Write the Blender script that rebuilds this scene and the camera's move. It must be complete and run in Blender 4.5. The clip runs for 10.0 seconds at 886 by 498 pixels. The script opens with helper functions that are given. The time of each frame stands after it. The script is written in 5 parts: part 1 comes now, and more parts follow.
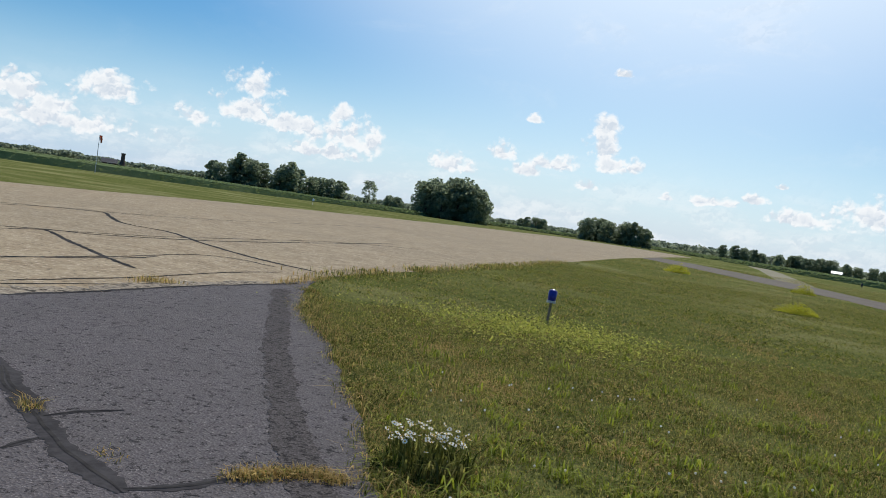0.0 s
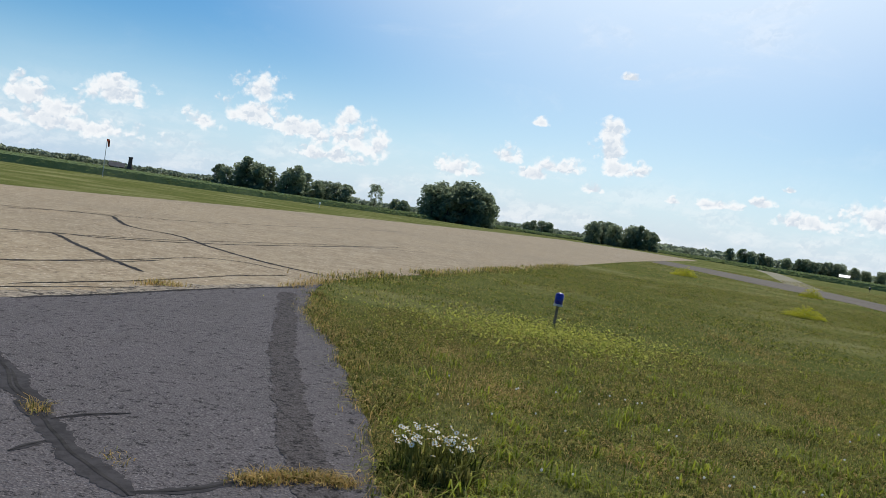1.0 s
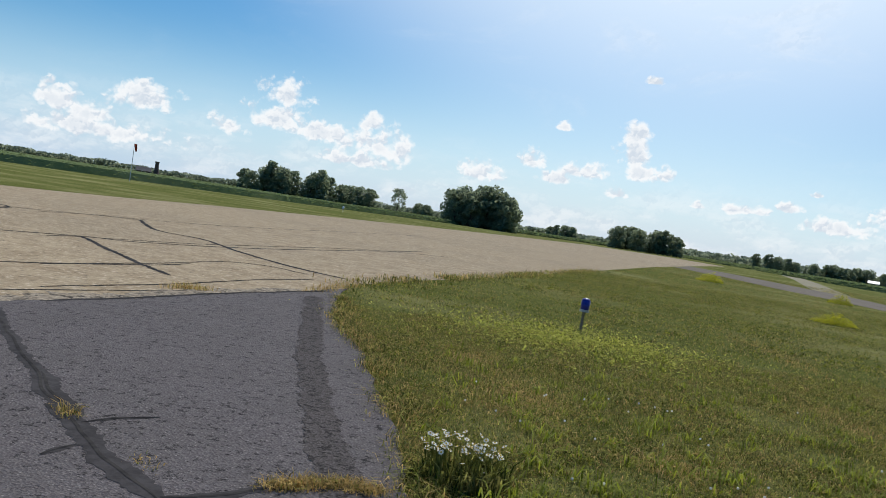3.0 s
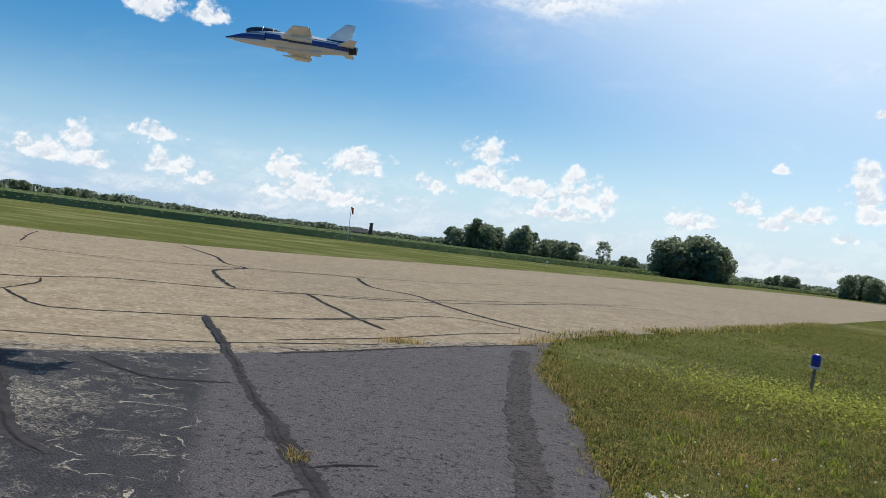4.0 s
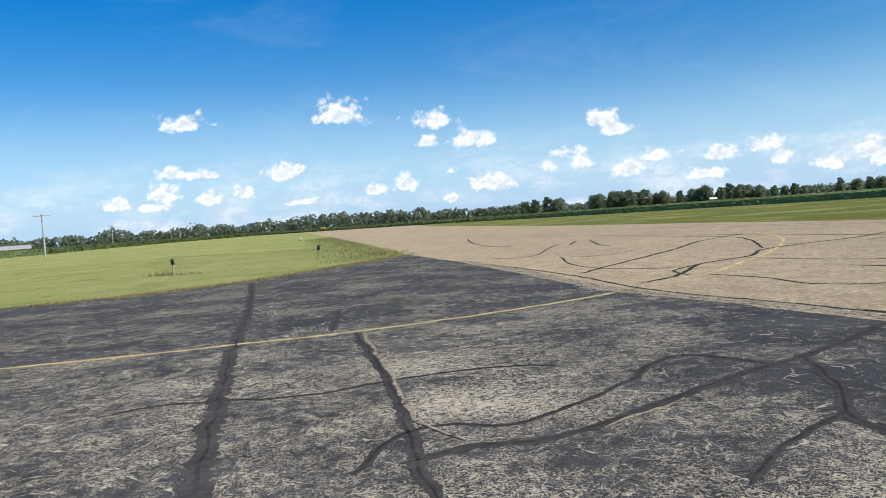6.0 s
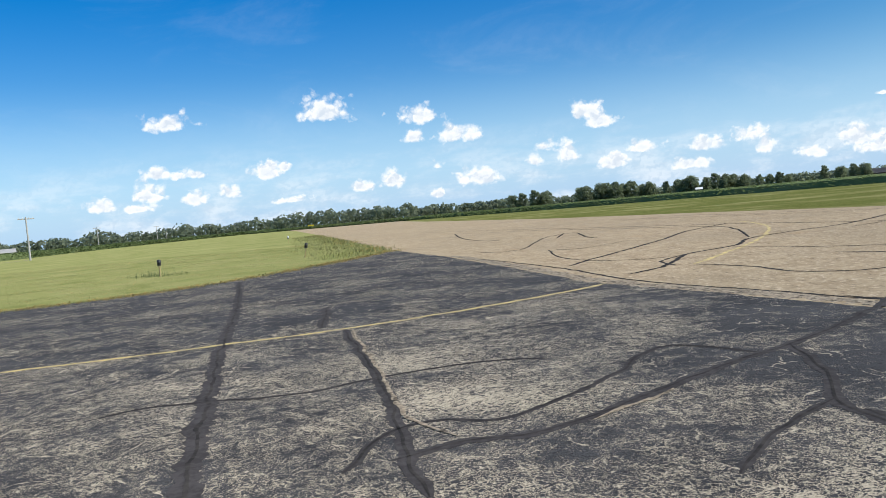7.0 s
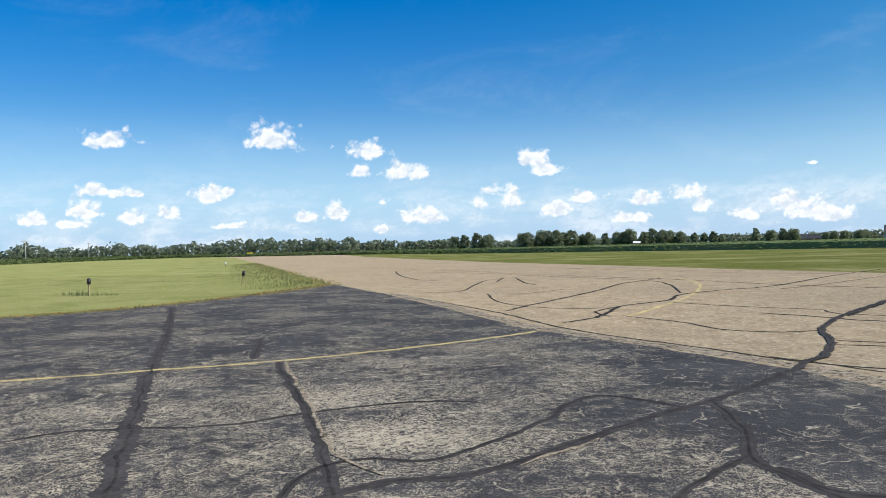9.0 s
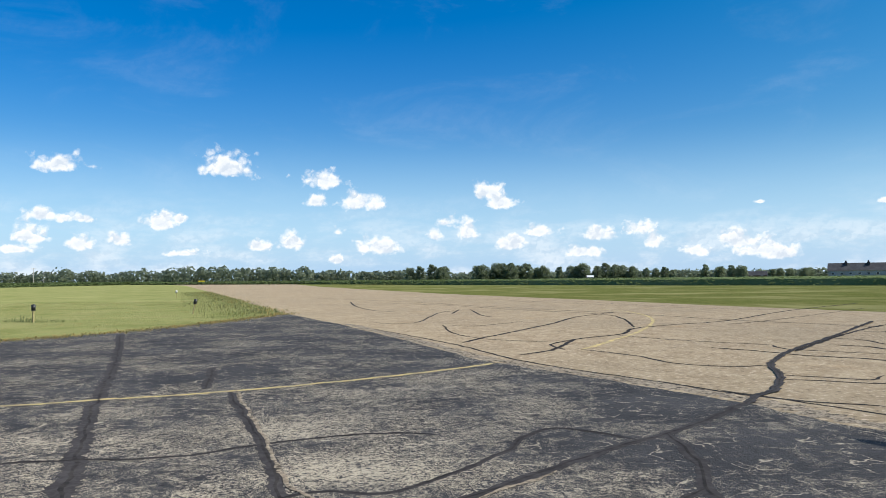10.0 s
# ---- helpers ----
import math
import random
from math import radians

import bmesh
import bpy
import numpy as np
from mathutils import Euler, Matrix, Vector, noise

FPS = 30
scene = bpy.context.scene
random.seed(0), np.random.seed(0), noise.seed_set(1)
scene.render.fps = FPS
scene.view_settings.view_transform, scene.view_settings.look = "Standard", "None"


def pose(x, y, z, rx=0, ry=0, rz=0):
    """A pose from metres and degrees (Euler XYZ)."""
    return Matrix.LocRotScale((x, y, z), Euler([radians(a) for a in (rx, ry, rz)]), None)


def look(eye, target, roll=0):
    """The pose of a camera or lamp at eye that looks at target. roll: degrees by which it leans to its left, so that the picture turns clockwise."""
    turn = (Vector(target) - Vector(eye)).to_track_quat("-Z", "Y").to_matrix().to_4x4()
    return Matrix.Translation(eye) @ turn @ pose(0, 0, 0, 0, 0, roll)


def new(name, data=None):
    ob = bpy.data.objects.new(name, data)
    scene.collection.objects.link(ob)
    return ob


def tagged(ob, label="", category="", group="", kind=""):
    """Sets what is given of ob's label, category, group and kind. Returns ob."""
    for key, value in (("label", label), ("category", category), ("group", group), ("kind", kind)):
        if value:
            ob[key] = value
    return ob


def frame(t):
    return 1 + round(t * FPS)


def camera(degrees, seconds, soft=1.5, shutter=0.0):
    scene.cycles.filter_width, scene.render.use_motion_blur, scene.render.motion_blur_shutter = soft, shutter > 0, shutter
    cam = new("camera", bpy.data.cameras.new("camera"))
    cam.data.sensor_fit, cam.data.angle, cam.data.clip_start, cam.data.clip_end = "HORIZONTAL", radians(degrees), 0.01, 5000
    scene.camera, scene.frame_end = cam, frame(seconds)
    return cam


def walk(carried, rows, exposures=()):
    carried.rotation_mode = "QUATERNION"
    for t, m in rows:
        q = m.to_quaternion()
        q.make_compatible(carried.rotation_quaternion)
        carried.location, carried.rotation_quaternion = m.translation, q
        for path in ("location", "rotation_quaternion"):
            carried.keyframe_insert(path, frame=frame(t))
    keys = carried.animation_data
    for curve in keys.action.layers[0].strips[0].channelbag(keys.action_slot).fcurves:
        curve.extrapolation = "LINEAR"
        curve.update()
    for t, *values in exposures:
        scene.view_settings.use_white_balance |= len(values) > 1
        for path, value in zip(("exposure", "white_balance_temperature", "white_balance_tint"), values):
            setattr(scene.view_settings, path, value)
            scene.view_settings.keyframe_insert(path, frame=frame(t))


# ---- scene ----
cam = camera(58.5, 10.0, 0.7)
walk(cam, [
    (0.0, look((0.119, 0.001, 1.670), (0.119, 19.982, 0.791), 8.70)),
    (0.5, look((0.113, 0.005, 1.667), (0.044, 19.987, 0.824), 8.68)),
    (1.0, look((0.114, 0.013, 1.666), (-0.053, 19.996, 0.849), 8.68)),
    (1.5, look((0.111, 0.017, 1.667), (-0.114, 19.999, 0.852), 8.62)),
    (2.0, look((0.108, 0.011, 1.669), (-0.231, 19.991, 0.840), 8.63)),
    (3.5, look((0.055, 0.086, 1.644), (-1.556, 20.009, 0.944), 9.01)),
    (3.8, look((0.057, 0.090, 1.631), (-3.234, 19.813, 1.188), 8.34)),
    (4.0, look((0.040, 0.074, 1.644), (-5.893, 19.172, 1.493), 7.31)),
    (4.1, look((0.023, 0.077, 1.631), (-7.898, 18.441, 1.752), 6.03)),
    (4.2, look((-0.056, 0.040, 1.646), (-10.304, 17.211, 2.033), 5.12)),
    (4.3, look((-0.128, 0.064, 1.639), (-13.228, 15.160, 2.325), 4.34)),
    (4.4, look((-0.158, 0.015, 1.636), (-15.787, 12.462, 2.527), 3.46)),
    (4.5, look((-0.152, -0.058, 1.634), (-17.612, 9.657, 2.494), 2.66)),
    (4.6, look((-0.081, -0.054, 1.631), (-18.693, 7.238, 2.288), 1.75)),
    (4.7, look((-0.025, -0.091, 1.607), (-19.223, 5.503, 2.017), 0.65)),
    (4.8, look((-0.045, -0.076, 1.594), (-19.598, 4.126, 1.684), -0.69)),
    (5.0, look((-0.039, -0.051, 1.628), (-19.916, 2.141, 1.306), -1.57)),
    (5.5, look((-0.029, -0.032, 1.624), (-19.986, 1.140, 1.021), -3.55)),
    (7.0, look((-0.063, -0.008, 1.619), (-19.990, 1.448, 0.726), -5.33)),
    (7.5, look((-0.042, -0.008, 1.618), (-19.955, 1.665, 0.803), -4.68)),
    (8.0, look((0.003, -0.009, 1.633), (-19.883, 2.040, 1.043), -3.77)),
    (8.5, look((0.031, -0.007, 1.649), (-19.803, 2.550, 1.349), -2.30)),
    (9.0, look((0.026, -0.012, 1.642), (-19.748, 2.987, 1.626), -1.50)),
    (9.5, look((0.011, -0.040, 1.645), (-19.655, 3.576, 2.054), -1.02)),
    (10.0, look((0.015, -0.057, 1.633), (-19.542, 4.061, 2.391), -0.60)),
], [(0.0, 0.12), (3.6, 0.12), (4.0, 0.14), (4.2, 0.05), (4.4, -0.2), (4.6, -0.15), (5.0, 0.26), (5.5, 0.3), (8.0, 0.3), (10.0, 0.3)])

# ---- light: a clear summer afternoon sky with fair-weather clouds, sun ahead and high ----
SUN_TURN, SUN_UP = -14.7, 47.6  # degrees to the left of +y, degrees above the horizon


class Nodes:
    """Short hand for building a node tree."""

    def __init__(self, tree):
        self.tree = tree

    def add(self, kind, *ins, operation="", data_type="", use_clamp=False):
        n = self.tree.nodes.new("ShaderNode" + kind)
        if operation:
            n.operation = operation
        if data_type:
            n.data_type = data_type
        if use_clamp:
            n.use_clamp = True
        for i, v in enumerate(ins):
            self.put(n.inputs[i], v)
        return n

    def put(self, socket, v):
        if v is None:
            return
        if isinstance(v, bpy.types.NodeSocket):
            self.tree.links.new(v, socket)
        else:
            socket.default_value = v

    def math(self, op, a, b=None, c=None, clamp=False):
        return self.add("Math", a, b, c, operation=op, use_clamp=clamp).outputs[0]

    def vec(self, op, a, b=None, c=None):
        n = self.add("VectorMath", a, b, c, operation=op)
        return n.outputs["Value"] if op in ("LENGTH", "DOT_PRODUCT", "DISTANCE") else n.outputs[0]

    def noise(self, p, scale, detail=4.0, rough=0.55, distort=0.0):
        n = self.add("TexNoise")
        self.put(n.inputs["Vector"], p)
        for k, v in (("Scale", scale), ("Detail", detail), ("Roughness", rough), ("Distortion", distort)):
            self.put(n.inputs[k], v)
        return n.outputs[0]

    def step(self, v, lo, hi, a=0.0, b=1.0):
        n = self.add("MapRange", v, lo, hi, a, b)
        n.interpolation_type = "SMOOTHSTEP"
        return n.outputs[0]

    def mix(self, fac, a, b):
        n = self.add("Mix", data_type="RGBA")
        self.put(n.inputs["Factor"], fac)
        for name, v in (("A", a), ("B", b)):
            s = [q for q in n.inputs if q.name == name and q.type == "RGBA"][0]
            self.put(s, (*v, 1.0) if isinstance(v, tuple) and len(v) == 3 else v)
        return [q for q in n.outputs if q.type == "RGBA"][0]


world = bpy.data.worlds.new("sky")
scene.world = world
world.use_nodes = True
W = Nodes(world.node_tree)
sky = W.add("TexSky")
sky.sky_type, sky.sun_disc, sky.sun_elevation, sky.sun_rotation = "NISHITA", False, radians(SUN_UP), radians(-SUN_TURN)
sky.air_density, sky.dust_density, sky.ozone_density = 1.0, 0.8, 2.5
way = W.add("TexCoord").outputs["Generated"]
axes = W.add("SeparateXYZ", way).outputs
turn = W.math("MULTIPLY", W.math("ARCTAN2", W.math("MULTIPLY", axes[0], -1.0), axes[1]), 57.2958)
rise = W.math("MULTIPLY", W.math("ARCSINE", axes[2]), 57.2958)
spot = W.add("CombineXYZ", turn, rise, 0.0).outputs[0]
nearest = None


def puff(yaw, up, wide, high):
    """One cumulus heap of the sky, in degrees."""
    global nearest
    sx, sy = 1.75 / wide, 1.45 / high
    v = W.vec("MULTIPLY_ADD", spot, (sx, sy, 0.0), (-yaw * sx, -(up - high * 0.12) * sy, 0.0))
    d = W.vec("LENGTH", W.vec("MAXIMUM", v, W.vec("MULTIPLY", v, (-1.0, -2.1, 0.0))))
    nearest = d if nearest is None else W.math("SMOOTH_MIN", nearest, d, 0.25)


puff(103.9, 7.8, 3.3, 1.3)
puff(93.5, 8.0, 3.7, 2.0)
puff(86.9, 7.1, 3.1, 1.3)
puff(87.1, 5.7, 1.4, 1.0)
puff(84.0, 5.6, 3.3, 1.6)
puff(105.1, 4.5, 1.8, 1.0)
puff(102.8, 4.3, 2.5, 0.8)
puff(108.7, 2.5, 1.8, 1.0)
puff(105.8, 3.2, 2.0, 1.6)
puff(106.5, 2.2, 2.5, 0.7)
puff(102.8, 2.7, 1.5, 1.1)
puff(100.3, 2.9, 1.6, 1.3)
puff(97.8, 4.1, 2.2, 1.3)
puff(96.5, 4.3, 0.9, 0.7)
puff(91.2, 2.5, 1.6, 0.9)
puff(89.0, 2.7, 2.0, 1.4)
puff(85.7, 3.5, 1.0, 0.8)
puff(85.8, 1.5, 1.2, 0.7)
puff(82.9, 2.5, 2.9, 1.6)
puff(77.8, 4.2, 1.8, 1.2)
puff(76.3, 3.5, 1.8, 1.8)
puff(78.7, 3.2, 1.2, 1.0)
puff(74.8, 6.3, 1.8, 1.8)
puff(73.9, 5.6, 2.0, 1.2)
puff(71.1, 3.4, 2.5, 1.0)
puff(73.1, 2.5, 2.5, 1.2)
puff(67.2, 3.1, 2.2, 1.2)
puff(64.2, 3.5, 2.0, 1.4)
puff(63.3, 2.5, 1.6, 1.2)
puff(68.2, 1.9, 2.5, 1.1)
puff(60.4, 1.9, 2.0, 1.1)
puff(57.9, 2.6, 2.5, 1.2)
puff(56.2, 1.8, 4.1, 1.2)
puff(96.3, 2.0, 2.9, 0.6)
puff(39.4, 13.2, 2.9, 2.2)
puff(35.8, 13.3, 3.1, 1.4)
puff(57.4, 2.4, 3.7, 1.4)
puff(55.2, 1.5, 2.5, 1.0)
puff(60.5, 2.0, 2.0, 1.0)
puff(42.7, 3.9, 2.0, 2.0)
puff(44.7, 2.8, 4.9, 1.6)
puff(41.5, 2.5, 2.5, 1.6)
puff(37.7, 5.0, 3.3, 1.1)
puff(37.2, 3.0, 3.3, 1.8)
puff(34.5, 2.3, 2.9, 1.1)
puff(29.6, 4.0, 2.5, 1.8)
puff(48.5, 4.7, 1.6, 0.4)
puff(56.3, 5.0, 0.7, 0.3)
puff(29.0, 3.8, 2.5, 1.8)
puff(27.1, 3.3, 3.3, 1.6)
puff(24.0, 4.9, 3.7, 2.2)
puff(28.2, 2.4, 4.9, 1.6)
puff(25.9, 2.3, 8.2, 1.6)
puff(18.3, 4.1, 2.5, 1.4)
puff(14.9, 6.9, 3.3, 2.0)
puff(15.4, 5.1, 3.7, 1.8)
puff(12.2, 4.8, 4.1, 1.8)
puff(8.8, 6.0, 2.0, 1.8)
puff(8.2, 4.5, 4.5, 2.0)
puff(10.0, 3.1, 6.5, 1.1)
puff(6.5, 4.3, 2.0, 2.5)
puff(0.3, 3.7, 3.7, 1.6)
puff(-3.2, 5.0, 2.0, 1.4)
puff(-6.7, 4.7, 3.3, 1.3)
puff(-5.0, 4.0, 2.9, 1.0)
puff(-5.1, 7.7, 1.3, 0.8)
puff(-10.9, 11.5, 1.6, 0.6)
puff(-10.1, 7.8, 1.8, 1.6)
puff(-10.3, 6.4, 2.5, 2.5)
puff(-10.9, 5.2, 2.5, 1.4)
puff(-12.6, 5.3, 1.3, 1.2)
puff(-18.2, 3.6, 3.3, 0.8)
puff(-20.9, 4.1, 1.6, 0.7)
puff(-24.2, 3.2, 4.5, 1.2)
puff(-27.7, 3.9, 3.3, 2.0)
puff(-15.0, 3.5, 1.0, 0.6)
puff(-9.5, 3.5, 1.6, 0.8)
puff(-22.3, 5.1, 0.8, 0.4)
def lumps(scale, shift):
    """Rounded cauliflower heads: 1 at their middles, 0 between them."""
    n = W.add("TexVoronoi")
    n.feature = "SMOOTH_F1"
    W.put(n.inputs["Vector"], W.vec("ADD", crinkled, shift))
    n.inputs["Scale"].default_value, n.inputs["Smoothness"].default_value = scale, 0.25
    return W.math("SUBTRACT", 1.0, W.math("MULTIPLY", n.outputs["Distance"], 1.6))


crinkle = W.add("TexNoise")
W.put(crinkle.inputs["Vector"], spot)
crinkle.inputs["Scale"].default_value, crinkle.inputs["Detail"].default_value = 2.2, 5.0
crinkled = W.vec("MULTIPLY_ADD", W.vec("SUBTRACT", crinkle.outputs["Color"], (0.5, 0.5, 0.5)), (0.9, 0.9, 0.0), spot)
ragged = W.noise(spot, 0.8, 6.0, 0.56)
billow = W.math("MULTIPLY_ADD", lumps(0.85, (0.0, 0.0, 0.0)), 0.6, W.math("MULTIPLY", lumps(2.3, (4.0, 1.0, 0.0)), 0.4))
lower = W.math("MULTIPLY_ADD", lumps(0.85, (0.1, 0.3, 0.0)), 0.6, W.math("MULTIPLY", lumps(2.3, (4.06, 1.14, 0.0)), 0.4))
body = W.math("SUBTRACT", 1.3, nearest)
body = W.math("MULTIPLY_ADD", W.math("SUBTRACT", billow, 0.42), 0.8, body)
body = W.math("MULTIPLY_ADD", W.math("SUBTRACT", ragged, 0.5), 1.7, body)
heap = W.step(body, 0.0, 0.7)
# thin veil along the horizon and wisps high up
veil_noise = W.noise(W.vec("MULTIPLY", spot, (0.35, 1.0, 0.0)), 0.5, 6.0, 0.6)
veil = W.math("MULTIPLY", W.step(veil_noise, 0.42, 0.66), W.step(rise, 0.5, 7.0, 0.5, 0.0))
wisp_noise = W.noise(W.vec("MULTIPLY", spot, (0.4, 1.0, 0.0)), 0.22, 7.0, 0.62, 0.6)
sunny = W.vec("DOT_PRODUCT", way, (math.sin(radians(-SUN_TURN)) * math.cos(radians(SUN_UP)), math.cos(radians(SUN_TURN)) * math.cos(radians(SUN_UP)), math.sin(radians(SUN_UP))))
wisp = W.math("MULTIPLY", W.step(wisp_noise, 0.5, 0.75), W.step(sunny, 0.7, 0.93, 0.05, 0.4))
# a bright thin cloud bank close under the sun
bank_at = W.vec("LENGTH", W.vec("MULTIPLY_ADD", spot, (0.085, 0.165, 0.0), (-1.06, -3.75, 0.0)))
bank = W.step(W.math("MULTIPLY_ADD", W.math("SUBTRACT", wisp_noise, 0.5), 1.5, bank_at), 1.2, 0.5, 0.0, 0.97)
cover = W.math("MAXIMUM", W.math("MAXIMUM", bank, W.math("MULTIPLY", heap, 0.95)), W.math("MAXIMUM", veil, wisp))
lit = W.math("MULTIPLY", W.step(W.math("SUBTRACT", billow, lower), -0.3, 0.12, 0.25, 1.0), W.step(body, 1.3, 0.4, 0.55, 1.0))
white = W.mix(lit, (5.7, 6.5, 7.5), (9.4, 9.5, 9.6))
deep = W.add("HueSaturation", W.step(sunny, 0.1, 0.65, 0.508, 0.497), 1.6, W.step(sunny, -0.2, 0.7, 1.24, 0.9), 1.0, sky.outputs[0]).outputs[0]
haze = W.mix(W.step(rise, 0.0, 11.0, 0.7, 0.0), deep, W.mix(W.step(sunny, 0.2, 0.7), (3.7, 6.2, 9.6), (5.3, 7.6, 10.2)))
haze = W.mix(W.step(sunny, 0.69, 0.94, 0.0, 0.9), haze, (8.8, 9.9, 10.8))
final = W.mix(cover, haze, white)
back = world.node_tree.nodes["Background"]
W.put(back.inputs[0], final)
back.inputs[1].default_value = 0.095

sun = new("sun", bpy.data.lights.new("sun", "SUN"))
sun.data.energy, sun.data.angle, sun.data.color = 3.6, radians(0.53), (1.0, 0.95, 0.87)
sun.matrix_world = look((-math.sin(radians(SUN_TURN)) * 50 * math.cos(radians(SUN_UP)), math.cos(radians(SUN_TURN)) * 50 * math.cos(radians(SUN_UP)), 50 * math.sin(radians(SUN_UP))), (0, 0, 0))


# ---- materials ----
def material(name, rough=0.8, metal=0.0, gloss=0.3):
    m = bpy.data.materials.new(name)
    m.use_nodes = True
    N = Nodes(m.node_tree)
    b = m.node_tree.nodes["Principled BSDF"]
    b.inputs["Roughness"].default_value, b.inputs["Metallic"].default_value = rough, metal
    b.inputs["Specular IOR Level"].default_value = gloss
    b.inputs["Diffuse Roughness"].default_value = 0.35 if rough >= 0.9 else 0.0
    return m, N, b


def bump(N, b, height, strength, distance):
    n = N.add("Bump")
    n.inputs["Strength"].default_value, n.inputs["Distance"].default_value = strength, distance
    N.put(n.inputs["Height"], height)
    N.put(b.inputs["Normal"], n.outputs[0])


def place(N):
    return N.add("TexCoord").outputs["Object"]


def worn(name, a, c, scale, rough=0.8, metal=0.0, gloss=0.3, relief=0.3, dist=0.01):
    """Two colours mixed by grain and by larger stains."""
    m, N, b = material(name, rough, metal, gloss)
    p = place(N)
    fine, large = N.noise(p, scale, 5.0, 0.65), N.noise(p, scale * 0.13, 4.0)
    N.put(b.inputs["Base Color"], N.mix(N.step(N.math("MULTIPLY_ADD", fine, 0.6, N.math("MULTIPLY", large, 0.4)), 0.38, 0.62), a, c))
    bump(N, b, fine, relief, dist)
    return m


def runway_material():
    m, N, b = material("weathered_tan_runway", 0.95, 0.0, 0.05)
    p = place(N)
    grit, stain, broad = N.noise(p, 9.0, 6.0, 0.78), N.noise(p, 1.6, 5.0, 0.6), N.noise(p, 0.12, 4.0)
    stone = N.add("TexVoronoi")
    N.put(stone.inputs["Vector"], p)
    stone.inputs["Scale"].default_value = 45.0
    c = N.mix(N.step(stain, 0.3, 0.7), (0.335, 0.252, 0.155), (0.465, 0.365, 0.235))
    c = N.mix(N.step(broad, 0.42, 0.68, 0.0, 0.4), c, (0.29, 0.232, 0.155))
    c = N.mix(N.step(grit, 0.52, 0.66, 0.0, 0.85), c, (0.66, 0.545, 0.4))
    c = N.mix(N.step(grit, 0.47, 0.34, 0.0, 0.75), c, (0.12, 0.098, 0.074))
    rust = N.math("MULTIPLY", N.step(N.noise(p, 0.35, 3.0), 0.62, 0.75, 0.0, 0.3), N.step(stain, 0.4, 0.6))
    c = N.mix(rust, c, (0.38, 0.22, 0.09))
    N.put(b.inputs["Base Color"], c)
    bump(N, b, N.math("ADD", stone.outputs[0], grit), 0.5, 0.012)
    return m


def cells(N, p, scale, feature="F1"):
    n = N.add("TexVoronoi")
    n.feature = feature
    N.put(n.inputs["Vector"], p)
    n.inputs["Scale"].default_value = scale
    return n


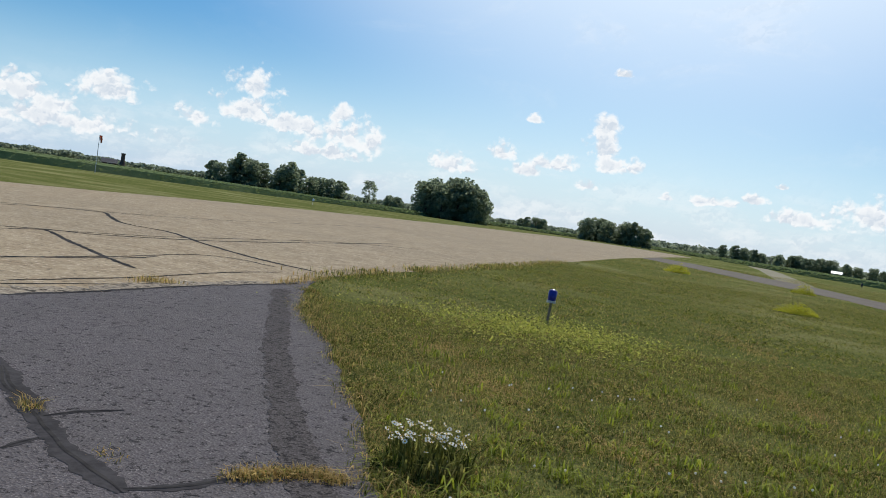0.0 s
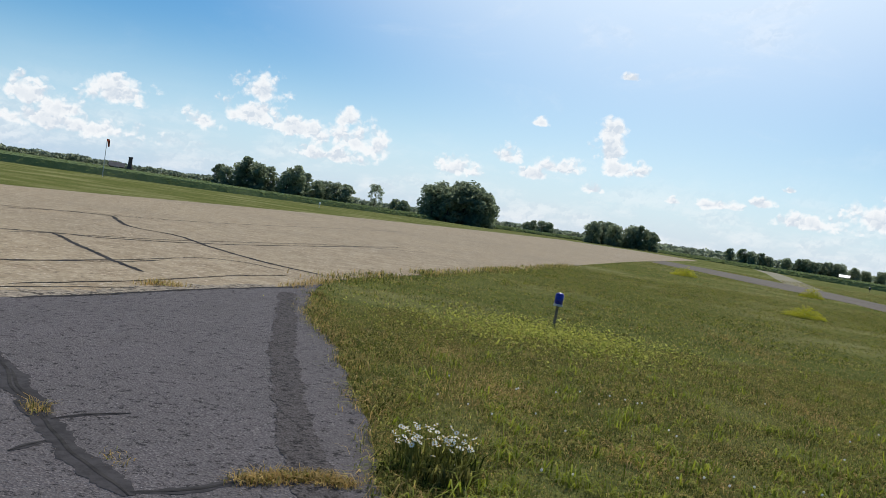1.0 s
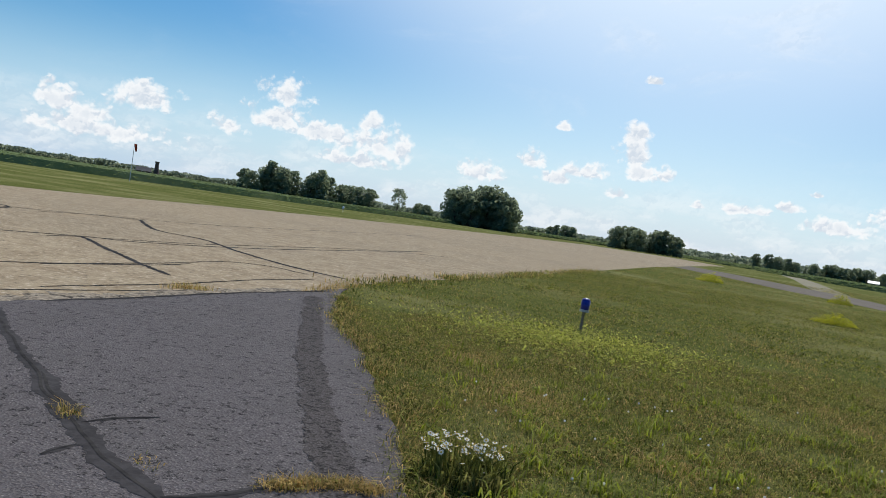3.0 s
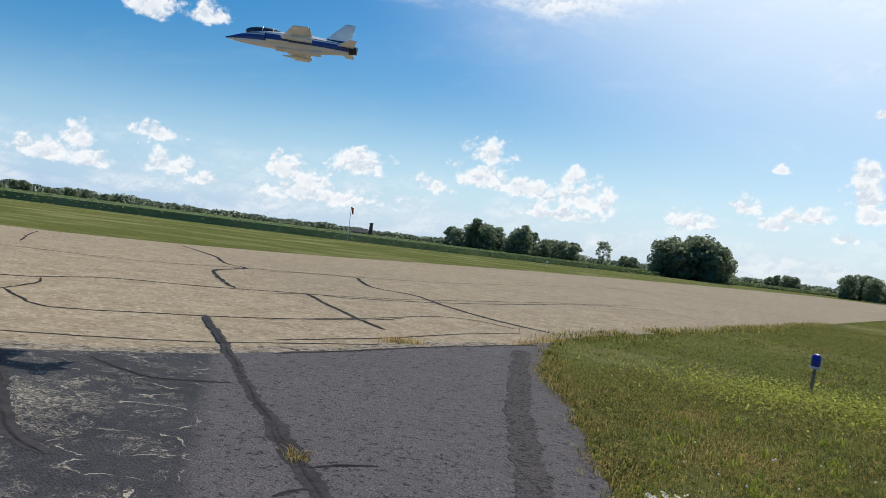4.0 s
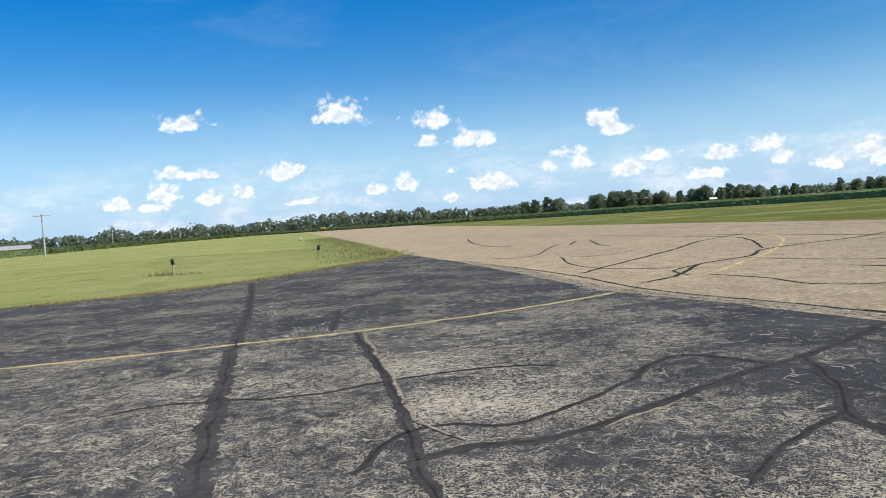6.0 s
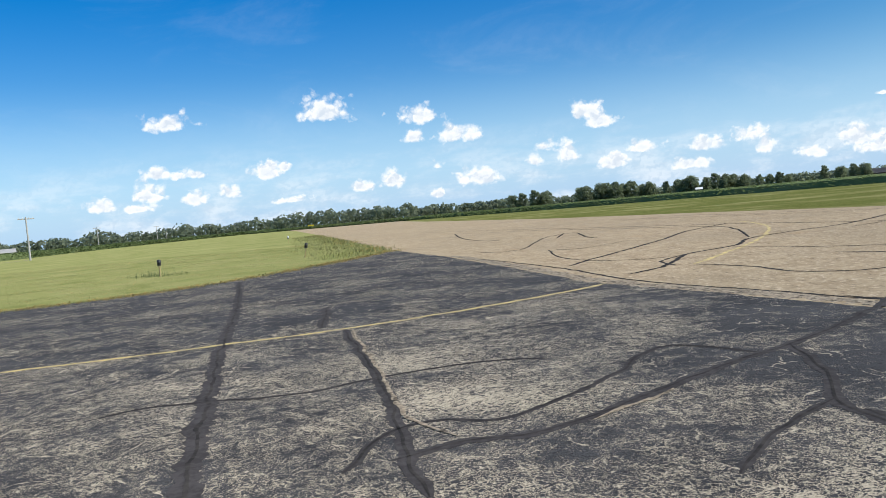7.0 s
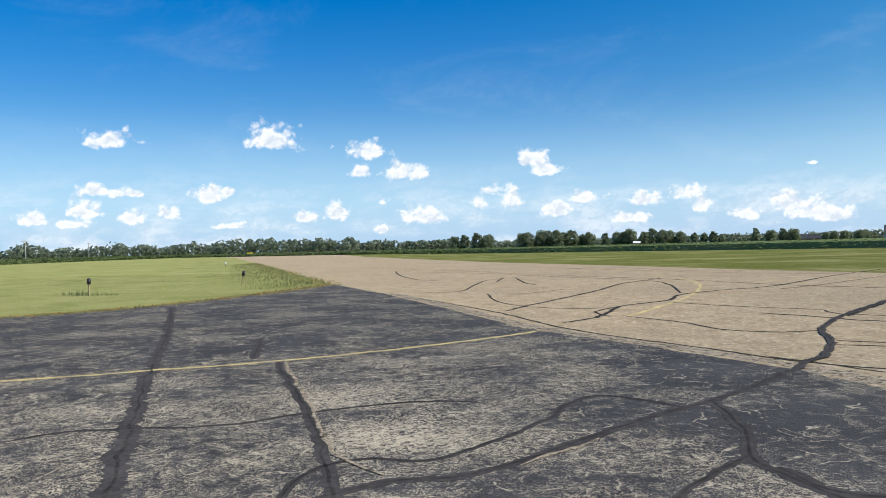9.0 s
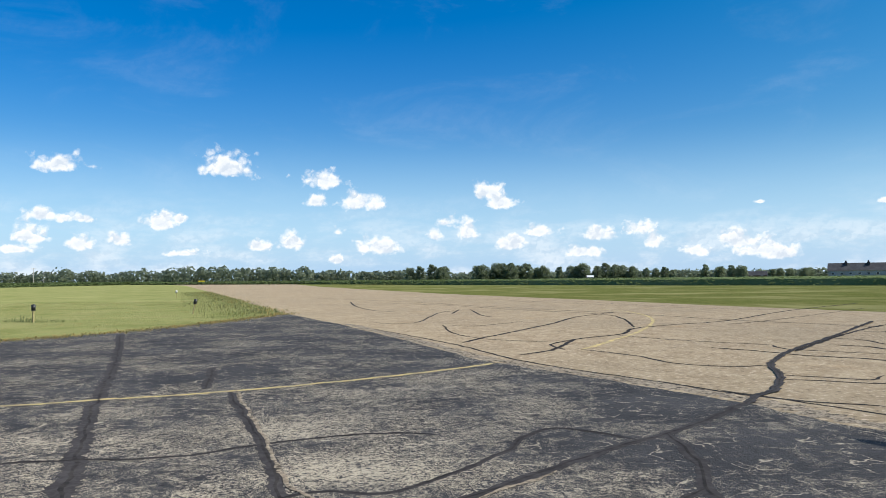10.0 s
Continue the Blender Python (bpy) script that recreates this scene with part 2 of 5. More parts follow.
def apron_material():
    m, N, b = material("worn_sealed_asphalt", 0.92, 0.0, 0.12)
    p = place(N)
    xyz = N.add("SeparateXYZ", p).outputs
    wobble = N.add("TexNoise")
    N.put(wobble.inputs["Vector"], p)
    wobble.inputs["Scale"].default_value, wobble.inputs["Detail"].default_value = 2.6, 4.0
    bent = N.vec("MULTIPLY_ADD", N.vec("SUBTRACT", wobble.outputs["Color"], (0.5, 0.5, 0.5)), (0.55, 0.55, 0.0), p)
    # seal coat worn through: thin curling pale flecks, and a net of crazing with crumbled rims
    curl = N.noise(p, 14.0, 3.0, 0.55, 0.9)
    curl2 = N.noise(N.vec("ADD", p, (7.3, 2.1, 4.0)), 24.0, 3.0, 0.55, 0.8)
    chip = N.noise(p, 5.0, 4.0, 0.65, 0.4)
    grain = N.noise(p, 70.0, 3.0, 0.7)
    patch = N.noise(p, 0.55, 5.0, 0.66)
    broken = N.noise(p, 4.0, 4.0, 0.7)
    craze = cells(N, bent, 1.7, "DISTANCE_TO_EDGE").outputs["Distance"]
    # a newer grey slab by the grass, a fresher coat past the line and along the runway seam
    side = N.step(N.math("ADD", N.math("MULTIPLY", xyz[1], 0.62), xyz[0]), -0.2, 0.1)
    beyond = N.step(N.math("ADD", N.math("MULTIPLY", xyz[1], 0.3), xyz[0]), -12.9, -12.3, 1.0, 0.0)
    seam = N.step(N.math("MULTIPLY_ADD", xyz[0], 0.28, xyz[1]), 0.2, 2.2)
    spots = [(-6.75, 0.6, 1.3, 0.035), (-9.0, -0.2, 1.4, 0.025), (-3.6, 2.4, 2.0, 0.025), (-4.6, 4.9, 1.3, 0.02)]
    bald = None
    for x, y, r, more in spots:
        one = N.step(N.math("ADD", N.vec("DISTANCE", p, (x, y, 0.03)), N.math("MULTIPLY", chip, 0.9)), 0.3, r + 0.4, more, 0.0)
        bald = one if bald is None else N.math("MAXIMUM", bald, one)
    amount = N.math("ADD", N.step(patch, 0.32, 0.68, -0.01, 0.016), bald)
    amount = N.math("SUBTRACT", amount, N.math("ADD", N.math("MULTIPLY", side, 0.4), N.math("MAXIMUM", N.math("MULTIPLY", beyond, 0.009), N.math("MULTIPLY", seam, 0.011))))
    amount = N.math("MULTIPLY_ADD", N.math("SUBTRACT", chip, 0.5), 0.075, amount)
    one = N.math("SUBTRACT", N.math("ADD", amount, 0.012), N.math("ABSOLUTE", N.math("SUBTRACT", curl, 0.5)))
    two = N.math("SUBTRACT", N.math("ADD", amount, 0.014), N.math("ABSOLUTE", N.math("SUBTRACT", curl2, 0.5)))
    worn_through = N.step(N.math("MAXIMUM", one, two), -0.002, 0.007)
    fade = N.math("SUBTRACT", 1.0, side)
    net = N.math("MULTIPLY", N.step(craze, 0.016, 0.004), N.math("MULTIPLY", N.step(broken, 0.47, 0.57), fade))
    flake = N.math("MULTIPLY", N.math("MAXIMUM", worn_through, net), N.step(grain, 0.3, 0.55, 0.5, 1.0))
    tar = N.mix(N.step(N.noise(p, 0.9, 3.0, 0.5), 0.3, 0.7), (0.046, 0.045, 0.047), (0.072, 0.07, 0.07))
    tar = N.mix(N.step(grain, 0.55, 0.75, 0.0, 0.5), tar, (0.15, 0.14, 0.125))
    tar = N.mix(N.step(N.noise(p, 24.0, 3.0, 0.7), 0.46, 0.34, 0.0, 0.7), tar, (0.022, 0.021, 0.021))
    # exposed stones of the grey slab, each with its own tone, and dark pits between them
    stone, small = cells(N, p, 55.0), cells(N, p, 110.0)
    tone = N.add("SeparateColor", stone.outputs["Color"]).outputs[0]
    tone2 = N.add("SeparateColor", small.outputs["Color"]).outputs[0]
    grey = N.mix(N.math("MULTIPLY_ADD", tone, 0.6, N.math("MULTIPLY", tone2, 0.4)), (0.085, 0.072, 0.071), (0.178, 0.157, 0.153))
    grey = N.mix(N.step(N.noise(p, 1.3, 5.0), 0.35, 0.7, 0.0, 0.5), grey, (0.11, 0.098, 0.092))
    grey = N.mix(N.step(tone2, 0.95, 0.99, 0.0, 0.6), grey, (0.3, 0.27, 0.25))
    grey = N.mix(N.step(N.noise(p, 15.0, 5.0, 0.8), 0.46, 0.38, 0.0, 0.9), grey, (0.02, 0.018, 0.018))
    base = N.mix(side, tar, grey)
    bare = N.mix(grain, (0.38, 0.315, 0.215), (0.72, 0.63, 0.48))
    N.put(b.inputs["Base Color"], N.mix(flake, base, bare))
    bump(N, b, N.math("ADD", N.math("MULTIPLY", stone.outputs["Distance"], 0.7), N.math("ADD", N.noise(p, 26.0, 4.0, 0.7), N.math("MULTIPLY", flake, -0.4))), 0.7, 0.014)
    return m


def crumb_material(name, dark, light, pit, scale):
    """Loose broken asphalt: stones of many tones with black pits."""
    m, N, b = material(name, 0.95, 0.0, 0.06)
    p = place(N)
    stone = cells(N, p, scale)
    tone = N.add("SeparateColor", stone.outputs["Color"]).outputs[0]
    c = N.mix(N.math("MULTIPLY_ADD", tone, 0.7, N.math("MULTIPLY", N.noise(p, scale * 0.1, 4.0), 0.3)), dark, light)
    c = N.mix(N.step(N.noise(p, scale * 0.33, 5.0, 0.72), 0.5, 0.38, 0.0, 0.85), c, pit)
    N.put(b.inputs["Base Color"], c)
    bump(N, b, N.math("ADD", stone.outputs["Distance"], N.noise(p, scale * 0.5, 4.0, 0.7)), 0.6, 0.012)
    return m


def grass_material(name, dark, light, dry, scale=1.0, pale=0.0):
    m, N, b = material(name, 1.0, 0.0, 0.0)
    p = place(N)
    blade, clump, broad = N.noise(N.vec("MULTIPLY", p, (1.0, 1.0, 0.4)), 14.0 * scale, 6.0, 0.75), N.noise(p, 1.4 * scale, 5.0, 0.6), N.noise(p, 0.12 * scale, 5.0, 0.6)
    rows = N.noise(N.vec("MULTIPLY", p, (0.03, 0.5, 1.0)), 1.0, 3.0)
    c = N.mix(N.step(blade, 0.3, 0.7), dark, light)
    c = N.mix(N.step(clump, 0.4, 0.7, 0.0, 0.55), c, dark)
    c = N.mix(N.step(N.math("MULTIPLY_ADD", broad, 0.8, N.math("MULTIPLY", rows, 0.2)), 0.45, 0.66, 0.0, 0.65), c, dry)
    N.put(b.inputs["Base Color"], c)
    # western grass: drier tones, with front-lit brightness lifted into the colour
    side = N.add("SeparateXYZ", p).outputs
    west_lift = N.math("MULTIPLY", N.step(side[0], -14.0, -24.0, 0.0, pale), N.step(side[1], 14.0, 4.0))
    dry_and_lit = N.mix(N.step(blade, 0.3, 0.7), (0.24, 0.265, 0.09), (0.43, 0.44, 0.18))
    dry_and_lit = N.mix(N.step(N.noise(p, 0.45, 6.0, 0.68), 0.42, 0.68, 0.0, 0.6), dry_and_lit, (0.46, 0.41, 0.2))
    dry_and_lit = N.mix(N.step(N.noise(p, 0.2, 5.0, 0.65, 0.5), 0.5, 0.36, 0.0, 0.55), dry_and_lit, (0.17, 0.21, 0.06))
    c = N.mix(west_lift, c, dry_and_lit)
    N.put(b.inputs["Base Color"], c)
    bump(N, b, N.math("ADD", blade, clump), 0.9, 0.05)
    return m


def leaf_material(name, dark, light, thin=0.35, patchy=0.0, finish_of=(0.85, 0.0, 0.04)):
    """Leaves and blades: each island its own tone, some light let through."""
    m, N, b = material(name, *finish_of)
    tone = N.add("NewGeometry").outputs["Random Per Island"]
    own = N.add("ObjectInfo").outputs["Random"]
    # Patchy sorts skew dark with few bright tones, imitating shaded gaps and highlights.
    c = N.mix(N.math("POWER", N.math("MULTIPLY_ADD", tone, 0.8, N.math("MULTIPLY", own, 0.2)), 1.9 if patchy else 1.0), dark, light)
    if patchy:
        spots = N.noise(place(N), patchy, 4.0, 0.6)
        c = N.mix(N.step(spots, 0.52, 0.66, 0.0, 0.45), c, (0.24, 0.2, 0.08))
        c = N.mix(N.step(spots, 0.46, 0.3, 0.0, 0.5), c, (0.05, 0.085, 0.012))
    N.put(b.inputs["Base Color"], c)
    glow = N.add("BsdfTranslucent", c)
    both = N.add("MixShader", thin, b.outputs[0], glow.outputs[0])
    N.put(m.node_tree.nodes["Material Output"].inputs[0], both.outputs[0])
    return m


RUNWAY, APRON = runway_material(), apron_material()
TURF = grass_material("mown_grass", (0.085, 0.1, 0.026), (0.23, 0.24, 0.075), (0.36, 0.33, 0.15), 1.0, 0.65)
BLADE = leaf_material("grass_blades", (0.03, 0.043, 0.007), (0.56, 0.53, 0.14), 0.55, 1.1, (0.7, 0.0, 0.05))
CLOVER = leaf_material("clover_leaves", (0.045, 0.064, 0.006), (0.38, 0.38, 0.06), 0.45, 0.9, (0.65, 0.0, 0.07))
# Field blades coloured lighter than BLADE for the front light on them.
FIELD = leaf_material("pale_field_grass", (0.18, 0.2, 0.075), (0.56, 0.54, 0.27), 0.4, 0.7)
STRAW = leaf_material("dry_grass", (0.36, 0.235, 0.075), (0.6, 0.44, 0.18), 0.4)
PALE_WEED = leaf_material("pale_weed_leaves", (0.29, 0.31, 0.045), (0.56, 0.54, 0.13), 0.45)
WEED = leaf_material("yellow_green_weeds", (0.32, 0.33, 0.02), (0.56, 0.52, 0.05), 0.4)
CROP = leaf_material("crop_leaves", (0.09, 0.13, 0.05), (0.165, 0.21, 0.09), 0.5)
# Tree leaf colour raised above real foliage to imitate air haze.
HAZE_LEAVES = leaf_material("tree_leaves", (0.18, 0.225, 0.14), (0.31, 0.355, 0.23), 0.7)
# Far leaf colour lightened and greyed to stand in for distance haze.
FAR_HAZE_LEAVES = leaf_material("far_tree_leaves", (0.17, 0.21, 0.15), (0.29, 0.33, 0.23), 0.68)
BARK = worn("bark", (0.06, 0.045, 0.033), (0.12, 0.095, 0.07), 6.0)
TAR = worn("crack_sealer", (0.026, 0.024, 0.023), (0.062, 0.056, 0.051), 7.0, 0.95, 0.0, 0.06, 0.5, 0.008)
PAINT = worn("faded_yellow_paint", (0.66, 0.51, 0.2), (0.3, 0.245, 0.14), 22.0, 0.8, 0.0, 0.2)
RUT = crumb_material("worn_wheel_rut", (0.056, 0.048, 0.045), (0.14, 0.122, 0.114), (0.022, 0.02, 0.019), 60.0)
SEAL = worn("brushed_sealer_band", (0.046, 0.042, 0.041), (0.075, 0.068, 0.067), 14.0, 0.95, 0.0, 0.06, 0.3, 0.006)
RUBBLE = crumb_material("crumbled_pale_edge", (0.15, 0.12, 0.088), (0.5, 0.415, 0.3), (0.035, 0.031, 0.027), 26.0)
ROAD = worn("grey_taxiway", (0.15, 0.125, 0.098), (0.22, 0.185, 0.145), 3.0, 0.95, 0.0, 0.05)
DIRT = worn("pale_dirt", (0.2, 0.175, 0.095), (0.29, 0.25, 0.15), 2.0, 0.95)
TIMBER = worn("weathered_timber", (0.13, 0.1, 0.065), (0.26, 0.205, 0.135), 20.0)
PALE_TIMBER = worn("yellowed_timber", (0.42, 0.33, 0.14), (0.56, 0.46, 0.24), 20.0)
BLUE = worn("blue_reflector_plastic", (0.01, 0.014, 0.16), (0.018, 0.025, 0.26), 30.0, 0.35, 0.0, 0.5, 0.05)
BLACK = worn("black_plastic", (0.012, 0.012, 0.013), (0.03, 0.03, 0.031), 30.0, 0.4, 0.0, 0.5, 0.05)
STEEL = worn("galvanised_steel", (0.35, 0.36, 0.37), (0.5, 0.51, 0.52), 20.0, 0.45, 0.8)
WHITE = worn("white_paint", (0.74, 0.74, 0.72), (0.82, 0.82, 0.8), 10.0, 0.4, 0.0, 0.5, 0.05)
YELLOW = worn("yellow_sign_paint", (0.7, 0.5, 0.03), (0.8, 0.6, 0.05), 5.0, 0.5)
ORANGE = worn("faded_orange_cloth", (0.4, 0.09, 0.04), (0.55, 0.16, 0.08), 8.0)
SHINGLE = worn("dark_shingles", (0.035, 0.035, 0.04), (0.075, 0.075, 0.08), 3.0)
SIDING = worn("pale_siding", (0.3, 0.3, 0.3), (0.4, 0.4, 0.39), 2.0)
BRICK = worn("dark_old_brick", (0.055, 0.038, 0.034), (0.11, 0.075, 0.062), 4.0)
GLASS = worn("dark_window_glass", (0.02, 0.025, 0.03), (0.04, 0.045, 0.05), 2.0, 0.1, 0.0, 0.6, 0.0)
PETAL = leaf_material("white_petals", (0.8, 0.78, 0.7), (0.9, 0.88, 0.8), 0.4)
POLLEN = worn("yellow_flower_heart", (0.6, 0.4, 0.03), (0.75, 0.52, 0.06), 60.0)


# ---- helpers for shapes ----
def finish(name, bm, mat, parent=None, smooth=False):
    me = bpy.data.meshes.new(name)
    bm.to_mesh(me)
    bm.free()
    me.materials.append(mat)
    if smooth:
        me.shade_smooth()
    ob = new(name, me)
    ob.parent = parent
    return ob


def part(name, bm, mat, parent, label="", smooth=False):
    return tagged(finish(name, bm, mat, parent, smooth), label)


def from_arrays(name, verts, faces, mats, index=None):
    me = bpy.data.meshes.new(name)
    verts, faces = np.asarray(verts, dtype=np.float32), np.asarray(faces, dtype=np.int32)
    k = faces.shape[1]
    me.vertices.add(len(verts))
    me.vertices.foreach_set("co", verts.ravel())
    me.loops.add(faces.size)
    me.loops.foreach_set("vertex_index", faces.ravel())
    me.polygons.add(len(faces))
    me.polygons.foreach_set("loop_start", np.arange(0, faces.size, k, dtype=np.int32))
    for m in mats:
        me.materials.append(m)
    if index is not None:
        me.polygons.foreach_set("material_index", np.asarray(index, dtype=np.int32))
    me.update(calc_edges=True)
    return me


def box(bm, sx, sy, sz, at=(0, 0, 0), bevel=0.0, turn_z=0.0):
    r = bmesh.ops.create_cube(bm, size=1.0, matrix=pose(*at, 0, 0, turn_z) @ Matrix.Diagonal((sx, sy, sz, 1)))
    if bevel:
        bmesh.ops.bevel(bm, geom=list({e for v in r["verts"] for e in v.link_edges}), offset=bevel, segments=2, affect="EDGES", profile=0.5)
    return bm


def rod(bm, a, b, ra, rb, sides=8):
    a, b = Vector(a), Vector(b)
    m = Matrix.Translation((a + b) / 2) @ (b - a).to_track_quat("Z", "Y").to_matrix().to_4x4()
    bmesh.ops.create_cone(bm, cap_ends=True, segments=sides, radius1=ra, radius2=rb, depth=(b - a).length, matrix=m)
    return bm


def empty(name, at=(0, 0, 0), label="", category="", group=""):
    ob = tagged(new(name), label, category, group)
    ob.location = at
    return ob


def smooth_line(pts, step):
    """Catmull-Rom points along a line, about step metres apart."""
    p = [Vector(q).to_2d() for q in pts]
    p = [p[0] * 2 - p[1]] + p + [p[-1] * 2 - p[-2]]
    out = []
    for i in range(1, len(p) - 2):
        n = max(1, int((p[i + 1] - p[i]).length / step))
        for k in range(n):
            t = k / n
            out.append(0.5 * (2 * p[i] + (p[i + 1] - p[i - 1]) * t + (2 * p[i - 1] - 5 * p[i] + 4 * p[i + 1] - p[i + 2]) * t * t + (3 * p[i] - p[i - 1] - 3 * p[i + 1] + p[i + 2]) * t ** 3))
    return out + [p[-2]]


def slab(name, pts, top, thick, mat, ragged=0.0, step=0.25, label="", category=""):
    """A paved sheet with an edge of real thickness; ragged: how far its rim wanders."""
    bm = bmesh.new()
    ring = []
    loop = list(pts) + [pts[0]]
    for a, b in zip(loop, loop[1:]):
        a, b = Vector(a), Vector(b)
        near = min(a.length, b.length) < 60
        n = max(1, int((b - a).length / step)) if near and ragged else 1
        side = Vector((-(b - a).y, (b - a).x)).normalized()
        for k in range(n):
            q = a.lerp(b, k / n)
            if n > 1:
                q = q + side * ragged * (noise.noise(Vector((q.x * 1.7, q.y * 1.7, 3))) + 0.6 * noise.noise(Vector((q.x * 6, q.y * 6, 8))))
            ring.append(bm.verts.new((q.x, q.y, top)))
    face = bm.faces.new(ring)
    if face.normal.z < 0:
        face.normal_flip()
    low = bmesh.ops.extrude_face_region(bm, geom=[face])
    bmesh.ops.translate(bm, verts=[v for v in low["geom"] if isinstance(v, bmesh.types.BMVert)], vec=(0, 0, 0))
    for v in ring:
        v.co.z = top - thick
    bmesh.ops.triangulate(bm, faces=[f for f in bm.faces if len(f.verts) > 4])
    bmesh.ops.recalc_face_normals(bm, faces=bm.faces[:])
    return tagged(finish(name, bm, mat), label, category, "", "structure")


def ribbon(name, width, pts, z, mat, wander=0.35, step=0.12, high=0.004):
    """A low strip that follows a line on the pavement, uneven in width, slightly domed."""
    line = smooth_line(pts, step)
    bm, rows = bmesh.new(), []
    for i, q in enumerate(line):
        a, b = line[max(i - 1, 0)], line[min(i + 1, len(line) - 1)]
        d = (b - a).normalized() if (b - a).length > 1e-6 else Vector((1, 0))
        n = Vector((-d.y, d.x))
        q = q + n * 0.05 * noise.noise(Vector((q.x * 2.3, q.y * 2.3, 1)))
        end = min(1.0, 0.3 + min(i, len(line) - 1 - i) * 0.15)
        wl, wr = (max(0.012, 0.5 * width * (1 + 0.6 * wander * noise.noise(Vector((q.x * 1.1, q.y * 1.1, k))) + wander * noise.noise(Vector((q.x * 8, q.y * 8, k + 9))) + 0.7 * wander * noise.noise(Vector((q.x * 23, q.y * 23, k + 4))))) * end for k in (5, 60))
        rows.append([bm.verts.new((*(q + n * s), z + h)) for s, h in ((-wl, 0.001), (0, high), (wr, 0.001))])
    for r, s in zip(rows, rows[1:]):
        bm.faces.new((r[0], r[1], s[1], s[0]))
        bm.faces.new((r[1], r[2], s[2], s[1]))
    bmesh.ops.recalc_face_normals(bm, faces=bm.faces[:])
    for f in bm.faces:
        if f.normal.z < 0:
            f.normal_flip()
    return finish(name, bm, mat)


# ---- ground ----
def ground_sheet():
    bm = bmesh.new()
    rings = [0, 6, 15, 30, 60, 120, 250, 500, 1000, 2000, 4800]
    last = None
    for r in rings:
        if r == 0:
            row = [bm.verts.new((0, 0, 0))]
        else:
            row = [bm.verts.new((r * math.cos(a * math.tau / 48), r * math.sin(a * math.tau / 48), 0)) for a in range(48)]
        if last and len(last) == 1:
            for i in range(48):
                bm.faces.new((last[0], row[i], row[(i + 1) % 48]))
        elif last:
            for i in range(48):
                bm.faces.new((last[i], row[i], row[(i + 1) % 48], last[(i + 1) % 48]))
        last = row
    return tagged(finish("ground", bm, TURF), "mown green grass field with dry yellowish patches", "grass field", "", "structure")


def polar(*pairs):
    """Plan points from degrees left of +y and metres."""
    return [(-math.sin(radians(a)) * d, math.cos(radians(a)) * d) for a, d in pairs]


ground_sheet()
RUN_NEAR = [(-640, -86), (-333, -36), (-128, -10.3), (-60, -2.1), (-38.9, 0.43), (-30, 0.5), (-15, 1.0), (-5, 5.0), (-2.2, 12), (-2.3, 15.9), (-1.85, 17.7), (-0.73, 20.9), (1.5, 27.4), (7, 44.4), (17.3, 76.5), (33, 122), (50, 170)]
RUN_FAR = [(72, 230), (62, 262)] + polar((-8, 250), (-3, 165), (4, 106), (10, 80), (19, 57), (24, 48.5), (29, 43.5), (36, 39.5), (43, 38), (50, 39.5), (59, 46), (68, 59), (74, 72), (78, 86), (83, 125), (87, 200)) + [(-340, 8), (-640, -52)]
slab("runway", RUN_NEAR + RUN_FAR, 0.012, 0.05, RUNWAY, 0.08, 0.5, "old tan weathered runway surface with dark sealed cracks", "runway")
SEAM = [(-38.9, 0.43), (-29.2, 2.17), (-21.6, 3.14), (-15.2, 3.87), (-11.3, 5.1), (-9.2, 5.7), (-7.4, 5.9), (-6.33, 6.45), (-5.2, 7.95), (-4.6, 9.1), (-4.1, 10.1), (-3.6, 11.6), (-2.75, 13.6), (-2.2, 15.2)]
GRASS_RIM = [(-2.12, 13.58), (-1.66, 10.9), (-1.1, 9.29), (-0.69, 7.59), (-0.4, 6.42), (-0.19, 5.29), (-0.06, 4.47), (0.5, 1.5), (1.2, -4), (3, -30)]
WEST_RIM = [(-16, -45), (-21, -22), (-22.6, -12), (-24, -8.1), (-27, -5.1), (-33, -2.0), (-38.9, 0.35)]
slab("apron", SEAM + GRASS_RIM + WEST_RIM, 0.028, 0.06, APRON, 0.09, 0.2, "dark sealed asphalt apron, worn pale in flecks and patches", "asphalt")
slab("taxiway", [(24, 95), (26, 80), (25.8, 68), (27, 60), (27.3, 53), (26.2, 47), (23, 10), (33, 10), (34.5, 62), (36.8, 75), (36.5, 95), (36, 112), (33, 122)], 0.01, 0.05, ROAD, 0.1, 1.0, "narrow grey taxiway curving away through the grass", "taxiway")
slab("dirt_track", [(35, 82), (38, 80), (70, 163), (104, 256), (98, 257), (66, 165)], 0.006, 0.03, DIRT, label="pale bare dirt track beside the taxiway", category="dirt track")
slab("field_track", polar((118, 160), (113.5, 176), (110.5, 250), (110.4, 258), (113.4, 182), (118, 165)), 0.006, 0.03, DIRT, label="pale narrow track along the far field edge", category="dirt track")
edge = ribbon("crumbled_edge", 0.42, [(x - 0.1, y + 0.32) for x, y in SEAM[1:-1]], 0.0125, RUBBLE, 1.0, 0.1, 0.014)
tagged(edge, "pale crumbled seam where asphalt meets runway", "pavement edge", "", "structure")


